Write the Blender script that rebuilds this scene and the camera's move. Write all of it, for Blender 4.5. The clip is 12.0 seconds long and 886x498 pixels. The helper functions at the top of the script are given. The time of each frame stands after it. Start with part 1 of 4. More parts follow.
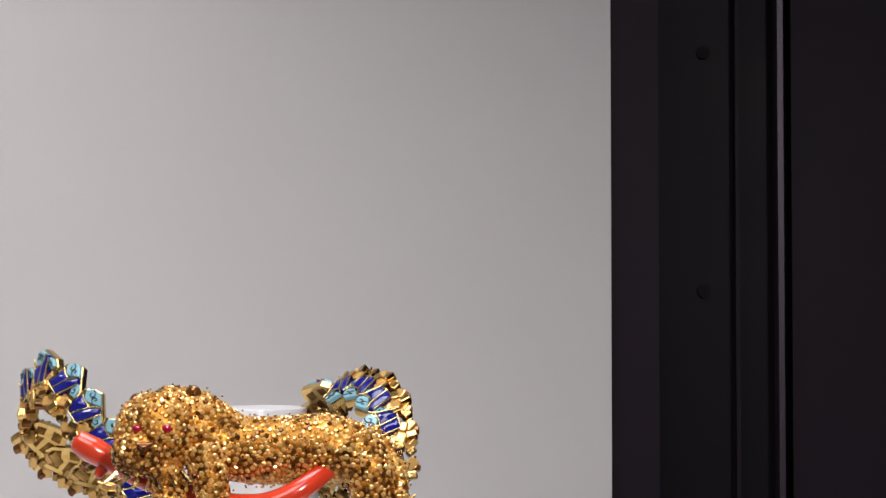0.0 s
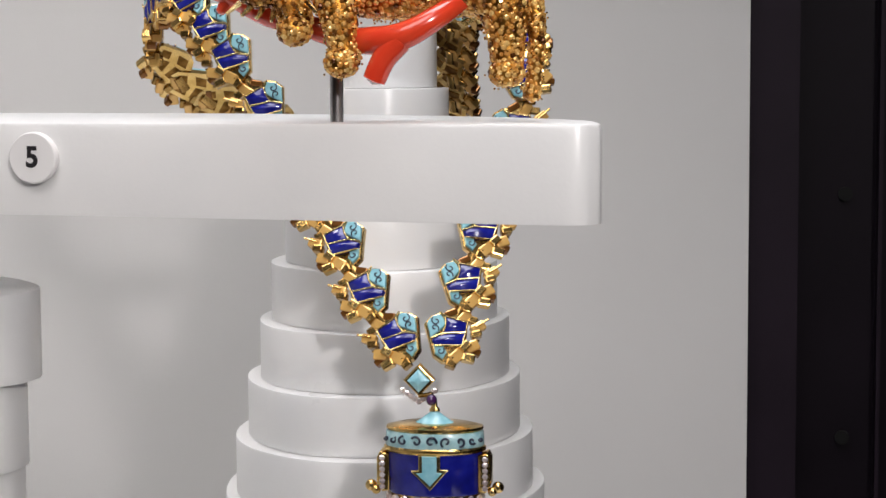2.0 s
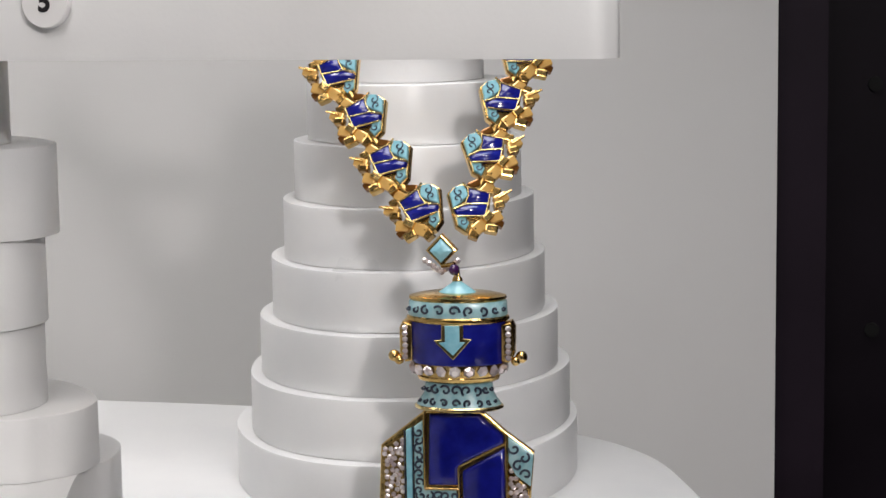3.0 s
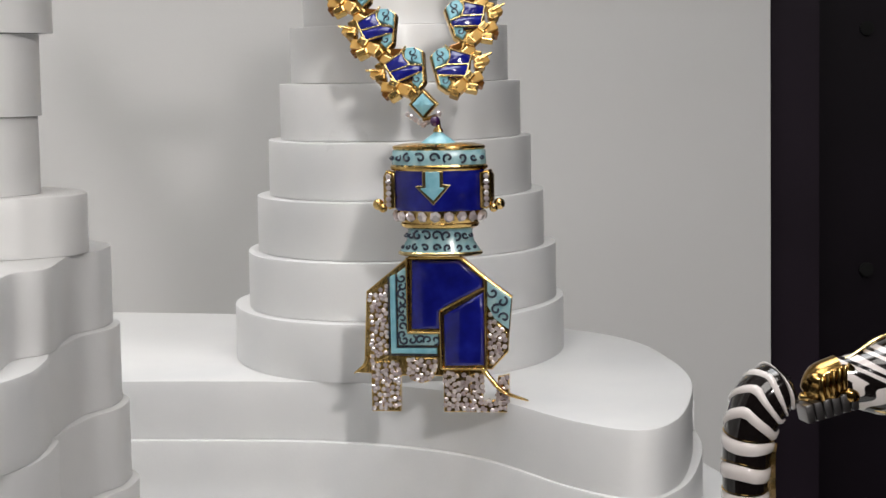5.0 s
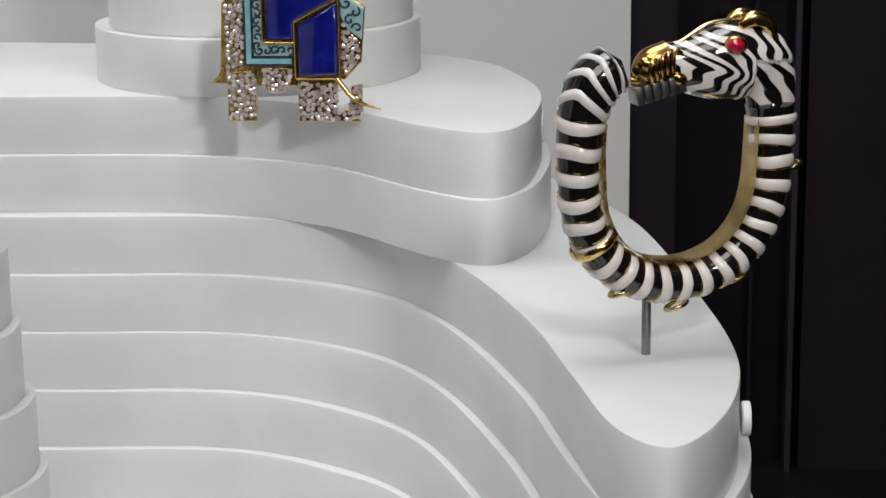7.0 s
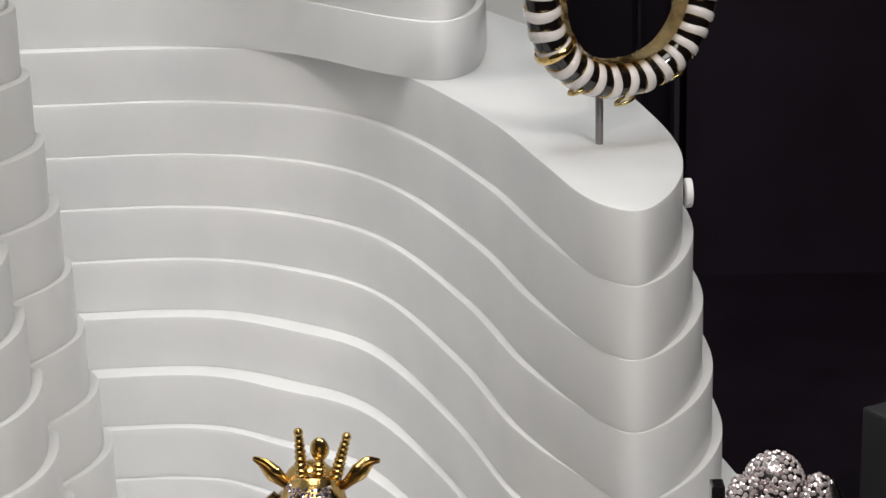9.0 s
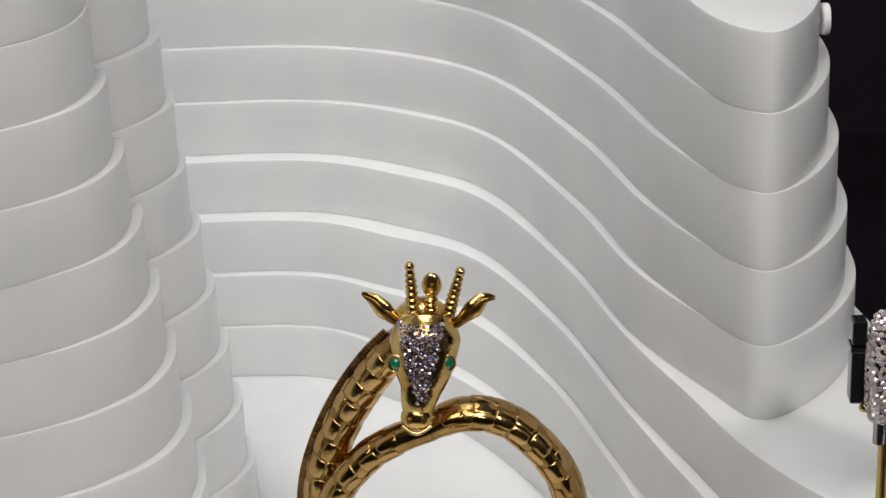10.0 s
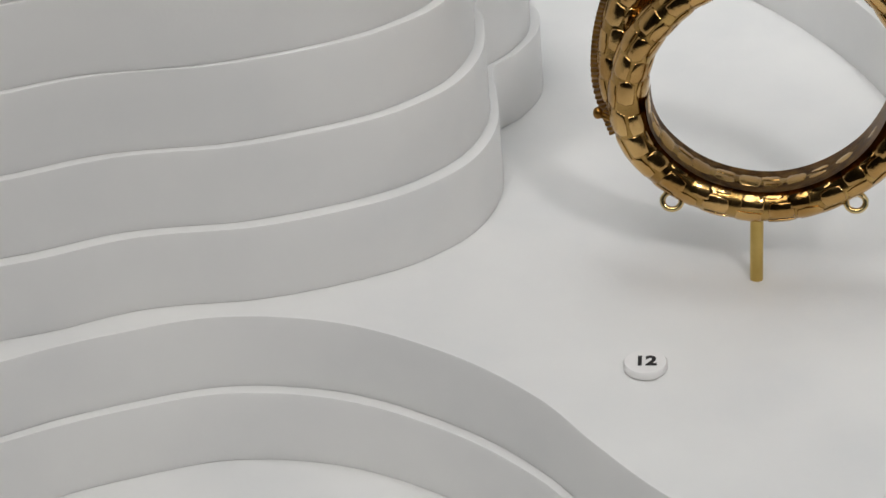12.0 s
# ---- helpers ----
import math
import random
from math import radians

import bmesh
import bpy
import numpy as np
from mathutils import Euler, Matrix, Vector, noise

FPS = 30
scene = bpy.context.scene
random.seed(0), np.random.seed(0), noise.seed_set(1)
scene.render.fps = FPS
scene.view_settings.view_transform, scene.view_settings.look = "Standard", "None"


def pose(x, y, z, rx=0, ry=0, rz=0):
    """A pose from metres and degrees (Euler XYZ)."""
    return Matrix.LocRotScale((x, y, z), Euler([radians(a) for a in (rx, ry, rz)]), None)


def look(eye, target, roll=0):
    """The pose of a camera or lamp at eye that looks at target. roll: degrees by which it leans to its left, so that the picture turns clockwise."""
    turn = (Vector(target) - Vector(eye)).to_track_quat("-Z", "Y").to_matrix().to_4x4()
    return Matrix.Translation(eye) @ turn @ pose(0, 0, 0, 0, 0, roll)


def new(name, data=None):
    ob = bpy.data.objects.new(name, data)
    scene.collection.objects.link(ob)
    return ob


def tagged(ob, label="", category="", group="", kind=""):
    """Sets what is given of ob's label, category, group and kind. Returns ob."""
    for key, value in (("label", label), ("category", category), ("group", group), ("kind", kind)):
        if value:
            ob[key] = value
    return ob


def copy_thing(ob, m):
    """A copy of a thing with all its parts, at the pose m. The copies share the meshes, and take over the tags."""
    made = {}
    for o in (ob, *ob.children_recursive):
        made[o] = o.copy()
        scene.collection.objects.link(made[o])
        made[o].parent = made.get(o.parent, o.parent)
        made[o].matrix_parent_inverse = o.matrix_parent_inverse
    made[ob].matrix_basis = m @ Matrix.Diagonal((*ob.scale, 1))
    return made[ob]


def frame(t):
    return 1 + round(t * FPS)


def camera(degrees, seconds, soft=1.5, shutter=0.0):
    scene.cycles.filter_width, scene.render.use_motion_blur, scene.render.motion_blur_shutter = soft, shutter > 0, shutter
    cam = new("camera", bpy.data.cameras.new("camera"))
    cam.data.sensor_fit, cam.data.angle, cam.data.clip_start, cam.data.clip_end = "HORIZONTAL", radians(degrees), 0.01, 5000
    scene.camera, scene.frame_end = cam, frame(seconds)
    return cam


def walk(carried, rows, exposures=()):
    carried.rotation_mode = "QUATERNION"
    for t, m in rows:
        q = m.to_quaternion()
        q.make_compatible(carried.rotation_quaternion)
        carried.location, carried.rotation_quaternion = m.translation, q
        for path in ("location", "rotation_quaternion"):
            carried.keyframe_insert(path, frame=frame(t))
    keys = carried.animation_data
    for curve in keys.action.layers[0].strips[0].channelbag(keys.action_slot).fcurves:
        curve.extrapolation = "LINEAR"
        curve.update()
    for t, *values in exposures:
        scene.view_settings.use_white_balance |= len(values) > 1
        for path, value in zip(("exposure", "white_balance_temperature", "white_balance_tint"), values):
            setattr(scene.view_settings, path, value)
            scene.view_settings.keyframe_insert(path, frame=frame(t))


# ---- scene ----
cam = camera(26.53, 12.0)
PATH = [
    (0, (0.0475, -0.5556, 0.4506), (-0.0088, 0.4421, 0.4896), 0.01),
    (0.5, (0.0574, -0.5493, 0.4376), (-0.0235, 0.4474, 0.4305), 0.91),
    (1, (0.0585, -0.5455, 0.4149), (-0.0380, 0.4489, 0.3735), 0.09),
    (1.5, (0.0496, -0.5394, 0.4142), (-0.0607, 0.4519, 0.3428), -0.22),
    (2, (0.0442, -0.5359, 0.4069), (-0.0796, 0.4517, 0.3106), -0.38),
    (2.5, (0.0461, -0.5361, 0.3987), (-0.0873, 0.4481, 0.2823), -0.64),
    (3, (0.0469, -0.5332, 0.3889), (-0.0941, 0.4477, 0.2549), -0.86),
    (3.2, (0.0499, -0.5346, 0.3856), (-0.0937, 0.4450, 0.2456), -1.00),
    (4.8, (0.0634, -0.5551, 0.3260), (-0.0993, 0.4275, 0.2358), -1.32),
    (5, (0.0680, -0.5656, 0.3248), (-0.0926, 0.4167, 0.2286), -1.04),
    (5.5, (0.0726, -0.5784, 0.3212), (-0.0919, 0.3999, 0.1956), -0.98),
    (6, (0.0723, -0.5878, 0.3127), (-0.0913, 0.3850, 0.1485), -0.73),
    (6.5, (0.0752, -0.5771, 0.3039), (-0.0627, 0.3928, 0.1032), -0.82),
    (7, (0.0796, -0.5820, 0.3051), (-0.0192, 0.3900, 0.0921), -0.65),
    (7.2, (0.0823, -0.5880, 0.3069), (0.0014, 0.3858, 0.0945), -0.42),
    (8.8, (0.0528, -0.6629, 0.3106), (0.0430, 0.3019, 0.0478), -1.71),
    (9, (0.0475, -0.6615, 0.3086), (0.0299, 0.2961, 0.0211), -1.51),
    (9.5, (0.0367, -0.6533, 0.3004), (-0.0065, 0.2942, -0.0162), -1.89),
    (10, (0.0413, -0.6400, 0.2887), (-0.0291, 0.2950, -0.0589), -2.13),
    (10.5, (0.0463, -0.6244, 0.2800), (-0.0533, 0.2987, -0.0914), -2.50),
    (11, (0.0458, -0.6124, 0.2606), (-0.0852, 0.2870, -0.1566), -2.97),
    (11.5, (0.0365, -0.5965, 0.2421), (-0.1406, 0.2694, -0.2256), -4.30),
    (12, (0.0253, -0.5899, 0.2335), (-0.1839, 0.2505, -0.2664), -5.06),
]
walk(cam, [(t, look(eye, target, roll)) for t, eye, target, roll in PATH],
     [(0.0, -0.30, 6600, 17), (0.5, -0.34, 6600, 16), (1.0, -0.32, 6600, 15), (2.0, -0.28, 6600, 13), (3.0, -0.34, 6600, 12), (6.0, -0.32, 6650, 9), (7.2, -0.32, 6500, 8), (9.0, -0.30, 6650, 9), (9.6, -0.40, 6650, 9), (10.5, -0.40, 6600, 8), (12.0, -0.50, 6550, 8)])


# ---- light ----
world = bpy.data.worlds.new("world")
scene.world = world
world.use_nodes = True
world.node_tree.nodes["Background"].inputs[0].default_value = (0.80, 0.83, 0.88, 1)
world.node_tree.nodes["Background"].inputs[1].default_value = 0.12


def area_lamp(name, eye, target, size, watts, colour, spread=180):
    data = bpy.data.lights.new(name, "AREA")
    data.shape, data.size, data.energy, data.color, data.spread = "DISK", size, watts, colour, radians(spread)
    ob = new(name, data)
    ob.matrix_world = look(eye, target)
    return ob


area_lamp("case_spot_and_fill", (0.03, -0.22, 1.02), (0.0, 0.0, 0.15), 0.30, 0.25, (1.0, 0.975, 0.95), 84)
# added wash that brightens the left of the back wall; its fixture is unseen
area_lamp("case_spot_and_fill", (-0.40, 0.08, 1.02), (-0.34, 0.38, 0.35), 0.20, 1.15, (1.0, 0.975, 0.955), 84)
# added cool fill over the bay, in place of glow through the acrylic
area_lamp("case_spot_and_fill", (-0.02, -0.06, 1.02), (-0.02, -0.05, 0.0), 0.45, 1.4, (0.92, 0.96, 1.0), 110)
# unseen broad fill, added to brighten the faces towards the camera
area_lamp("room_fill", (-0.2, -1.6, 2.2), (0, 0, 0.2), 1.4, 29.0, (1.0, 0.97, 0.94))
area_lamp("room_spot", (0.38, -0.9, 0.75), (-0.08, 0.1, 0.25), 0.09, 1.25, (1.0, 0.97, 0.95), 90)

# ---- materials ----
def node_mat(name, colour, rough=0.5, metal=0.0, spec=0.5, coat=0.0):
    m = bpy.data.materials.new(name)
    m.use_nodes = True
    b = m.node_tree.nodes["Principled BSDF"]
    b.inputs["Base Color"].default_value = (*colour, 1)
    b.inputs["Roughness"].default_value = rough
    b.inputs["Metallic"].default_value = metal
    b.inputs["Specular IOR Level"].default_value = spec
    b.inputs["Coat Weight"].default_value = coat
    b.inputs["Coat Roughness"].default_value = 0.04
    return m, m.node_tree, b


def mottle(tree, b, colours, scale, detail=4.0, bump=0.0, bump_scale=None, rough=None):
    """Colour that wanders between the given colours, a finer relief, and an uneven gloss."""
    nodes, links = tree.nodes, tree.links
    co = nodes.new("ShaderNodeTexCoord")
    n = nodes.new("ShaderNodeTexNoise")
    n.inputs["Scale"].default_value, n.inputs["Detail"].default_value = scale, detail
    links.new(co.outputs["Object"], n.inputs["Vector"])
    ramp = nodes.new("ShaderNodeValToRGB")
    e = ramp.color_ramp.elements
    e[0].position, e[1].position = 0.32, 0.70
    e[0].color, e[1].color = (*colours[0], 1), (*colours[-1], 1)
    if len(colours) == 3:
        mid = e.new(0.5)
        mid.color = (*colours[1], 1)
    links.new(n.outputs["Fac"], ramp.inputs["Fac"])
    links.new(ramp.outputs["Color"], b.inputs["Base Color"])
    if rough:
        r = nodes.new("ShaderNodeMapRange")
        r.inputs["To Min"].default_value, r.inputs["To Max"].default_value = rough
        links.new(n.outputs["Fac"], r.inputs["Value"])
        links.new(r.outputs["Result"], b.inputs["Roughness"])
    if bump:
        f = nodes.new("ShaderNodeTexNoise")
        f.inputs["Scale"].default_value, f.inputs["Detail"].default_value = bump_scale or scale * 8, 5.0
        links.new(co.outputs["Object"], f.inputs["Vector"])
        k = nodes.new("ShaderNodeBump")
        k.inputs["Strength"].default_value, k.inputs["Distance"].default_value = bump, 0.0004
        links.new(f.outputs["Fac"], k.inputs["Height"])
        links.new(k.outputs["Normal"], b.inputs["Normal"])


def island_tint(tree, b, low, high):
    """Each stone of a joined set takes its own tone."""
    g = tree.nodes.new("ShaderNodeNewGeometry")
    ramp = tree.nodes.new("ShaderNodeValToRGB")
    e = ramp.color_ramp.elements
    e[0].color, e[1].color = (*low, 1), (*high, 1)
    tree.links.new(g.outputs["Random Per Island"], ramp.inputs["Fac"])
    tree.links.new(ramp.outputs["Color"], b.inputs["Base Color"])


ACRYLIC, tree, b = node_mat("frosted_acrylic", (0.80, 0.80, 0.80), 0.42, spec=0.45)
mottle(tree, b, [(0.76, 0.765, 0.77), (0.80, 0.80, 0.80), (0.83, 0.83, 0.825)], 24.0, 5.0, 0.10, 900.0, (0.24, 0.38))
b.inputs["Subsurface Weight"].default_value = 0.5
b.inputs["Subsurface Radius"].default_value = (1.0, 1.0, 1.0)
b.inputs["Subsurface Scale"].default_value = 0.0025
WALL, tree, b = node_mat("painted_wall", (0.72, 0.71, 0.70), 0.75)
mottle(tree, b, [(0.60, 0.595, 0.585), (0.645, 0.64, 0.635)], 3.0, 6.0, 0.08, 500.0)
DARK, tree, b = node_mat("dark_lacquer", (0.018, 0.013, 0.020), 0.5, spec=0.16)
mottle(tree, b, [(0.0105, 0.0064, 0.0115), (0.0160, 0.0098, 0.0172)], 12.0, 5.0, 0.05, 400.0, (0.46, 0.62))
BLACK, tree, b = node_mat("black_metal", (0.006, 0.006, 0.010), 0.5, spec=0.14)
mottle(tree, b, [(0.0058, 0.0036, 0.0066), (0.0092, 0.0058, 0.0102)], 20.0, 4.0, 0.05, 500.0, (0.4, 0.6))
GREY, tree, b = node_mat("grey_panel_paint", (0.10, 0.10, 0.105), 0.6)
mottle(tree, b, [(0.085, 0.085, 0.09), (0.115, 0.115, 0.12)], 14.0, 4.0, 0.05, 400.0)
CHARCOAL, tree, b = node_mat("charcoal_paint", (0.035, 0.034, 0.036), 0.55)
mottle(tree, b, [(0.030, 0.029, 0.031), (0.042, 0.040, 0.043)], 20.0, 4.0, 0.05, 500.0)
HOLE = node_mat("hole_shade_black", (0.002, 0.002, 0.002), 0.9)[0]
STRIP = node_mat("brushed_strip", (0.045, 0.035, 0.05), 0.4, 0.5)[0]
ROOM, tree, b = node_mat("room_plaster", (0.10, 0.10, 0.11), 0.8)
mottle(tree, b, [(0.08, 0.08, 0.09), (0.12, 0.12, 0.13)], 1.5, 4.0)
GOLD, tree, b = node_mat("yellow_gold", (0.78, 0.48, 0.14), 0.16, 1.0)
mottle(tree, b, [(0.56, 0.35, 0.10), (0.74, 0.50, 0.18), (0.82, 0.58, 0.25)], 160.0, 4.0, 0.25, 700.0, (0.10, 0.26))
# darker gold; in hollows, back cells and the lining it stands in for shade
DEEP, tree, b = node_mat("shade_and_dark_gold", (0.30, 0.15, 0.03), 0.30, 1.0)
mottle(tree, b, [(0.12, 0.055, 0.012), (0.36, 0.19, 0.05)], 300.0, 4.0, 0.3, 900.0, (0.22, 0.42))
OLD_GOLD, tree, b = node_mat("aged_gold", (0.5, 0.28, 0.07), 0.2, 1.0)
mottle(tree, b, [(0.30, 0.17, 0.05), (0.54, 0.35, 0.12)], 130.0, 4.0, 0.25, 600.0, (0.14, 0.28))
MIRROR_GOLD, tree, b = node_mat("polished_gold", (0.66, 0.44, 0.17), 0.10, 1.0)
mottle(tree, b, [(0.40, 0.225, 0.070), (0.72, 0.47, 0.19)], 70.0, 4.0, 0.30, 420.0, (0.10, 0.24))
PALE, tree, b = node_mat("pale_gold", (0.80, 0.62, 0.30), 0.2, 1.0)
mottle(tree, b, [(0.66, 0.48, 0.20), (0.84, 0.68, 0.36)], 200.0, 4.0, 0.2, 800.0, (0.14, 0.3))
BRASS, tree, b = node_mat("brass_rod", (0.62, 0.44, 0.14), 0.3, 1.0)
mottle(tree, b, [(0.50, 0.34, 0.09), (0.68, 0.50, 0.18)], 90.0, 4.0, 0.1, 900.0)
STEEL, tree, b = node_mat("steel_rod", (0.36, 0.34, 0.34), 0.35, 1.0)
mottle(tree, b, [(0.28, 0.27, 0.27), (0.42, 0.40, 0.40)], 90.0, 4.0, 0.1, 900.0)
LAPIS, tree, b = node_mat("lapis_lazuli", (0.010, 0.012, 0.22), 0.12, 0.0, 0.5, 0.5)
mottle(tree, b, [(0.005, 0.007, 0.13), (0.007, 0.010, 0.20), (0.012, 0.018, 0.26)], 150.0, 6.0, rough=(0.08, 0.2))
TURQ, tree, b = node_mat("turquoise", (0.26, 0.56, 0.66), 0.25, 0.0, 0.5, 0.2)
mottle(tree, b, [(0.20, 0.48, 0.58), (0.32, 0.62, 0.70)], 300.0, 4.0)
SCROLL = node_mat("dark_scrollwork", (0.020, 0.030, 0.055), 0.35)[0]
CORAL, tree, b = node_mat("red_coral", (0.62, 0.045, 0.018), 0.16, 0.0, 0.5, 0.5)
mottle(tree, b, [(0.66, 0.040, 0.016), (0.76, 0.062, 0.024), (0.80, 0.10, 0.045)], 70.0, 5.0, 0.10, 300.0, (0.12, 0.26))
ENAMEL_B = node_mat("black_enamel", (0.008, 0.006, 0.006), 0.10, 0.0, 0.5, 0.6)[0]
ENAMEL_W, tree, b = node_mat("white_enamel", (0.80, 0.74, 0.72), 0.16, 0.0, 0.5, 0.6)
mottle(tree, b, [(0.74, 0.68, 0.66), (0.84, 0.79, 0.77)], 120.0, 3.0)
CITRINE, tree, b = node_mat("yellow_gemstone", (0.9, 0.45, 0.05), 0.10, 0.4, 0.9)
island_tint(tree, b, (0.72, 0.30, 0.045), (1.0, 0.68, 0.24))
BROWN, tree, b = node_mat("brown_gemstone", (0.14, 0.05, 0.01), 0.08, 0.6, 0.8)
island_tint(tree, b, (0.10, 0.030, 0.006), (0.40, 0.17, 0.04))
# brow diamonds: violet glitter and dark reflections painted as a tone per stone
BROW_STONE, tree, b = node_mat("violet_glint_gemstone", (0.7, 0.65, 0.8), 0.06, 0.9, 1.0)
island_tint(tree, b, (0.30, 0.24, 0.34), (0.98, 0.90, 1.0))
ZEBRA, tree, b = node_mat("striped_enamel", (0.5, 0.5, 0.5), 0.12, 0.0, 0.5, 0.6)
run = tree.nodes.new("ShaderNodeAttribute")
run.attribute_name = "stripe"
turns = tree.nodes.new("ShaderNodeMath")
turns.operation = "FRACT"
steps = tree.nodes.new("ShaderNodeValToRGB")
steps.color_ramp.elements[0].position, steps.color_ramp.elements[1].position = 0.47, 0.51
steps.color_ramp.elements[0].color, steps.color_ramp.elements[1].color = (0.80, 0.74, 0.72, 1), (0.008, 0.006, 0.006, 1)
e = steps.color_ramp.elements.new(0.97)
e.color = (0.008, 0.006, 0.006, 1)
e = steps.color_ramp.elements.new(1.0)
e.color = (0.80, 0.74, 0.72, 1)
tree.links.new(run.outputs["Fac"], turns.inputs[0])
tree.links.new(turns.outputs[0], steps.inputs["Fac"])
tree.links.new(steps.outputs["Color"], b.inputs["Base Color"])
# the spread of tones from stone to stone imitates sparkle
DIAMOND, tree, b = node_mat("white_gemstone", (0.9, 0.9, 0.9), 0.07, 0.5, 1.0)
island_tint(tree, b, (0.58, 0.48, 0.48), (1.0, 0.93, 0.91))
RUBY = node_mat("ruby", (0.42, 0.006, 0.035), 0.08, 0.0, 0.7, 0.6)[0]
EMERALD = node_mat("emerald", (0.004, 0.16, 0.075), 0.08, 0.0, 0.7, 0.6)[0]
AMETHYST = node_mat("violet_bead", (0.05, 0.012, 0.075), 0.12, 0.0, 0.6, 0.6)[0]
SILVER, tree, b = node_mat("white_gold", (0.46, 0.44, 0.45), 0.2, 1.0)
AMBER, tree, b = node_mat("reddish_gold", (0.42, 0.19, 0.03), 0.35, 1.0)
mottle(tree, b, [(0.22, 0.09, 0.015), (0.55, 0.27, 0.05)], 500.0, 4.0, 0.3, 900.0, (0.3, 0.45))
ONYX = node_mat("onyx", (0.012, 0.010, 0.012), 0.08, 0.0, 0.6, 0.5)[0]
node_pale, tree, b = node_mat("pale_enamel", (0.40, 0.56, 0.58), 0.25, 0.0, 0.5, 0.3)
mottle(tree, b, [(0.26, 0.50, 0.56), (0.46, 0.66, 0.68)], 350.0, 3.0)
CARD, tree, b = node_mat("white_plastic", (0.86, 0.85, 0.85), 0.4)
INK = node_mat("black_print", (0.012, 0.010, 0.012), 0.6)[0]

# ---- mesh helpers ----
def empty(name, place=(0, 0, 0), label="", category="", group=""):
    ob = new(name)
    ob.location, ob.empty_display_size = place, 0.01
    return tagged(ob, label, category, group)


def part(name, bm, material, parent=None, label="", smooth=None):
    """Links a bmesh as one mesh object under a thing or a part. smooth: the angle up to which edges are rounded off."""
    me = bpy.data.meshes.new(name)
    bm.normal_update()
    bm.to_mesh(me)
    bm.free()
    for m in material if isinstance(material, (list, tuple)) else [material]:
        me.materials.append(m)
    if smooth:
        me.polygons.foreach_set("use_smooth", [True] * len(me.polygons))
        me.set_sharp_from_angle(angle=radians(smooth))
    ob = new(name, me)
    if parent:
        ob.parent = parent
        ob.matrix_parent_inverse = Matrix.Translation(parent.location).inverted() if parent.parent is None else Matrix()
    return tagged(ob, label)


def spline(points, steps=8, closed=False):
    """A Catmull-Rom curve through the points."""
    p = [np.array(q, float) for q in points]
    n = len(p)
    out = []
    for i in range(n if closed else n - 1):
        if closed:
            a, c, d, e = p[i - 1], p[i], p[(i + 1) % n], p[(i + 2) % n]
        else:
            a, c, d, e = p[max(i - 1, 0)], p[i], p[i + 1], p[min(i + 2, n - 1)]
        for j in range(steps):
            t = j / steps
            out.append(0.5 * (2 * c + (d - a) * t + (2 * a - 5 * c + 4 * d - e) * t * t + (3 * c - a - 3 * d + e) * t ** 3))
    if not closed:
        out.append(p[-1])
    return np.array(out)


def slab(outline, z0, z1, bevel=0.0003):
    """An upright layer of a sheet over a plan outline (counter-clockwise), with a softened upper rim."""
    p = np.array(outline)
    nxt, prv = np.roll(p, -1, 0), np.roll(p, 1, 0)
    tan = nxt - prv
    tan /= np.linalg.norm(tan, axis=1)[:, None] + 1e-12
    inward = np.stack([-tan[:, 1], tan[:, 0]], 1)
    bm = bmesh.new()
    rings = []
    for off, z in ((0, z0), (0, z1 - bevel), (bevel * 0.3, z1 - bevel * 0.3), (bevel, z1)):
        rings.append([bm.verts.new((x, y, z)) for x, y in p + inward * off])
    n = len(p)
    for a, c in zip(rings, rings[1:]):
        for i in range(n):
            bm.faces.new((a[i], a[(i + 1) % n], c[(i + 1) % n], c[i]))
    bm.faces.new(rings[-1])
    bm.faces.new(rings[0][::-1])
    return bm


def tube(bm, path, radii, sides=16, up=(0, 1, 0), flat=1.0, caps=True):
    """A round or flattened rod along a path; flat: how deep it is along up."""
    path = np.array(path, float)
    n = len(path)
    radii = np.interp(np.linspace(0, 1, n), np.linspace(0, 1, len(radii)), radii) if np.ndim(radii) else np.full(n, radii)
    tang = np.gradient(path, axis=0)
    rings = []
    for q, t, r in zip(path, tang, radii):
        t = Vector(t).normalized()
        u = Vector(up)
        u = (u - t * u.dot(t)).normalized()
        s = t.cross(u)
        rings.append([bm.verts.new(Vector(q) + s * (r * math.cos(a)) + u * (r * flat * math.sin(a))) for a in (2 * math.pi * k / sides for k in range(sides))])
    for a, c in zip(rings, rings[1:]):
        for k in range(sides):
            bm.faces.new((c[k], c[(k + 1) % sides], a[(k + 1) % sides], a[k]))
    if caps:
        for ring, q, s in ((rings[0], path[0], -1), (rings[-1], path[-1], 1)):
            t = Vector(tang[0] if s < 0 else tang[-1]).normalized()
            r = radii[0] if s < 0 else radii[-1]
            tip = bm.verts.new(Vector(q) + t * (s * r * 0.45))
            for k in range(sides):
                f = (ring[k], ring[(k + 1) % sides], tip)
                bm.faces.new(f if s < 0 else f[::-1])
    return bm


def ball(bm, place, size, turn=(0, 0, 0), u=16, v=10):
    size = (size,) * 3 if np.isscalar(size) else size
    m = pose(*place, *turn) @ Matrix.Diagonal((*size, 1))
    bmesh.ops.create_uvsphere(bm, u_segments=u, v_segments=v, radius=1, matrix=m)
    return bm


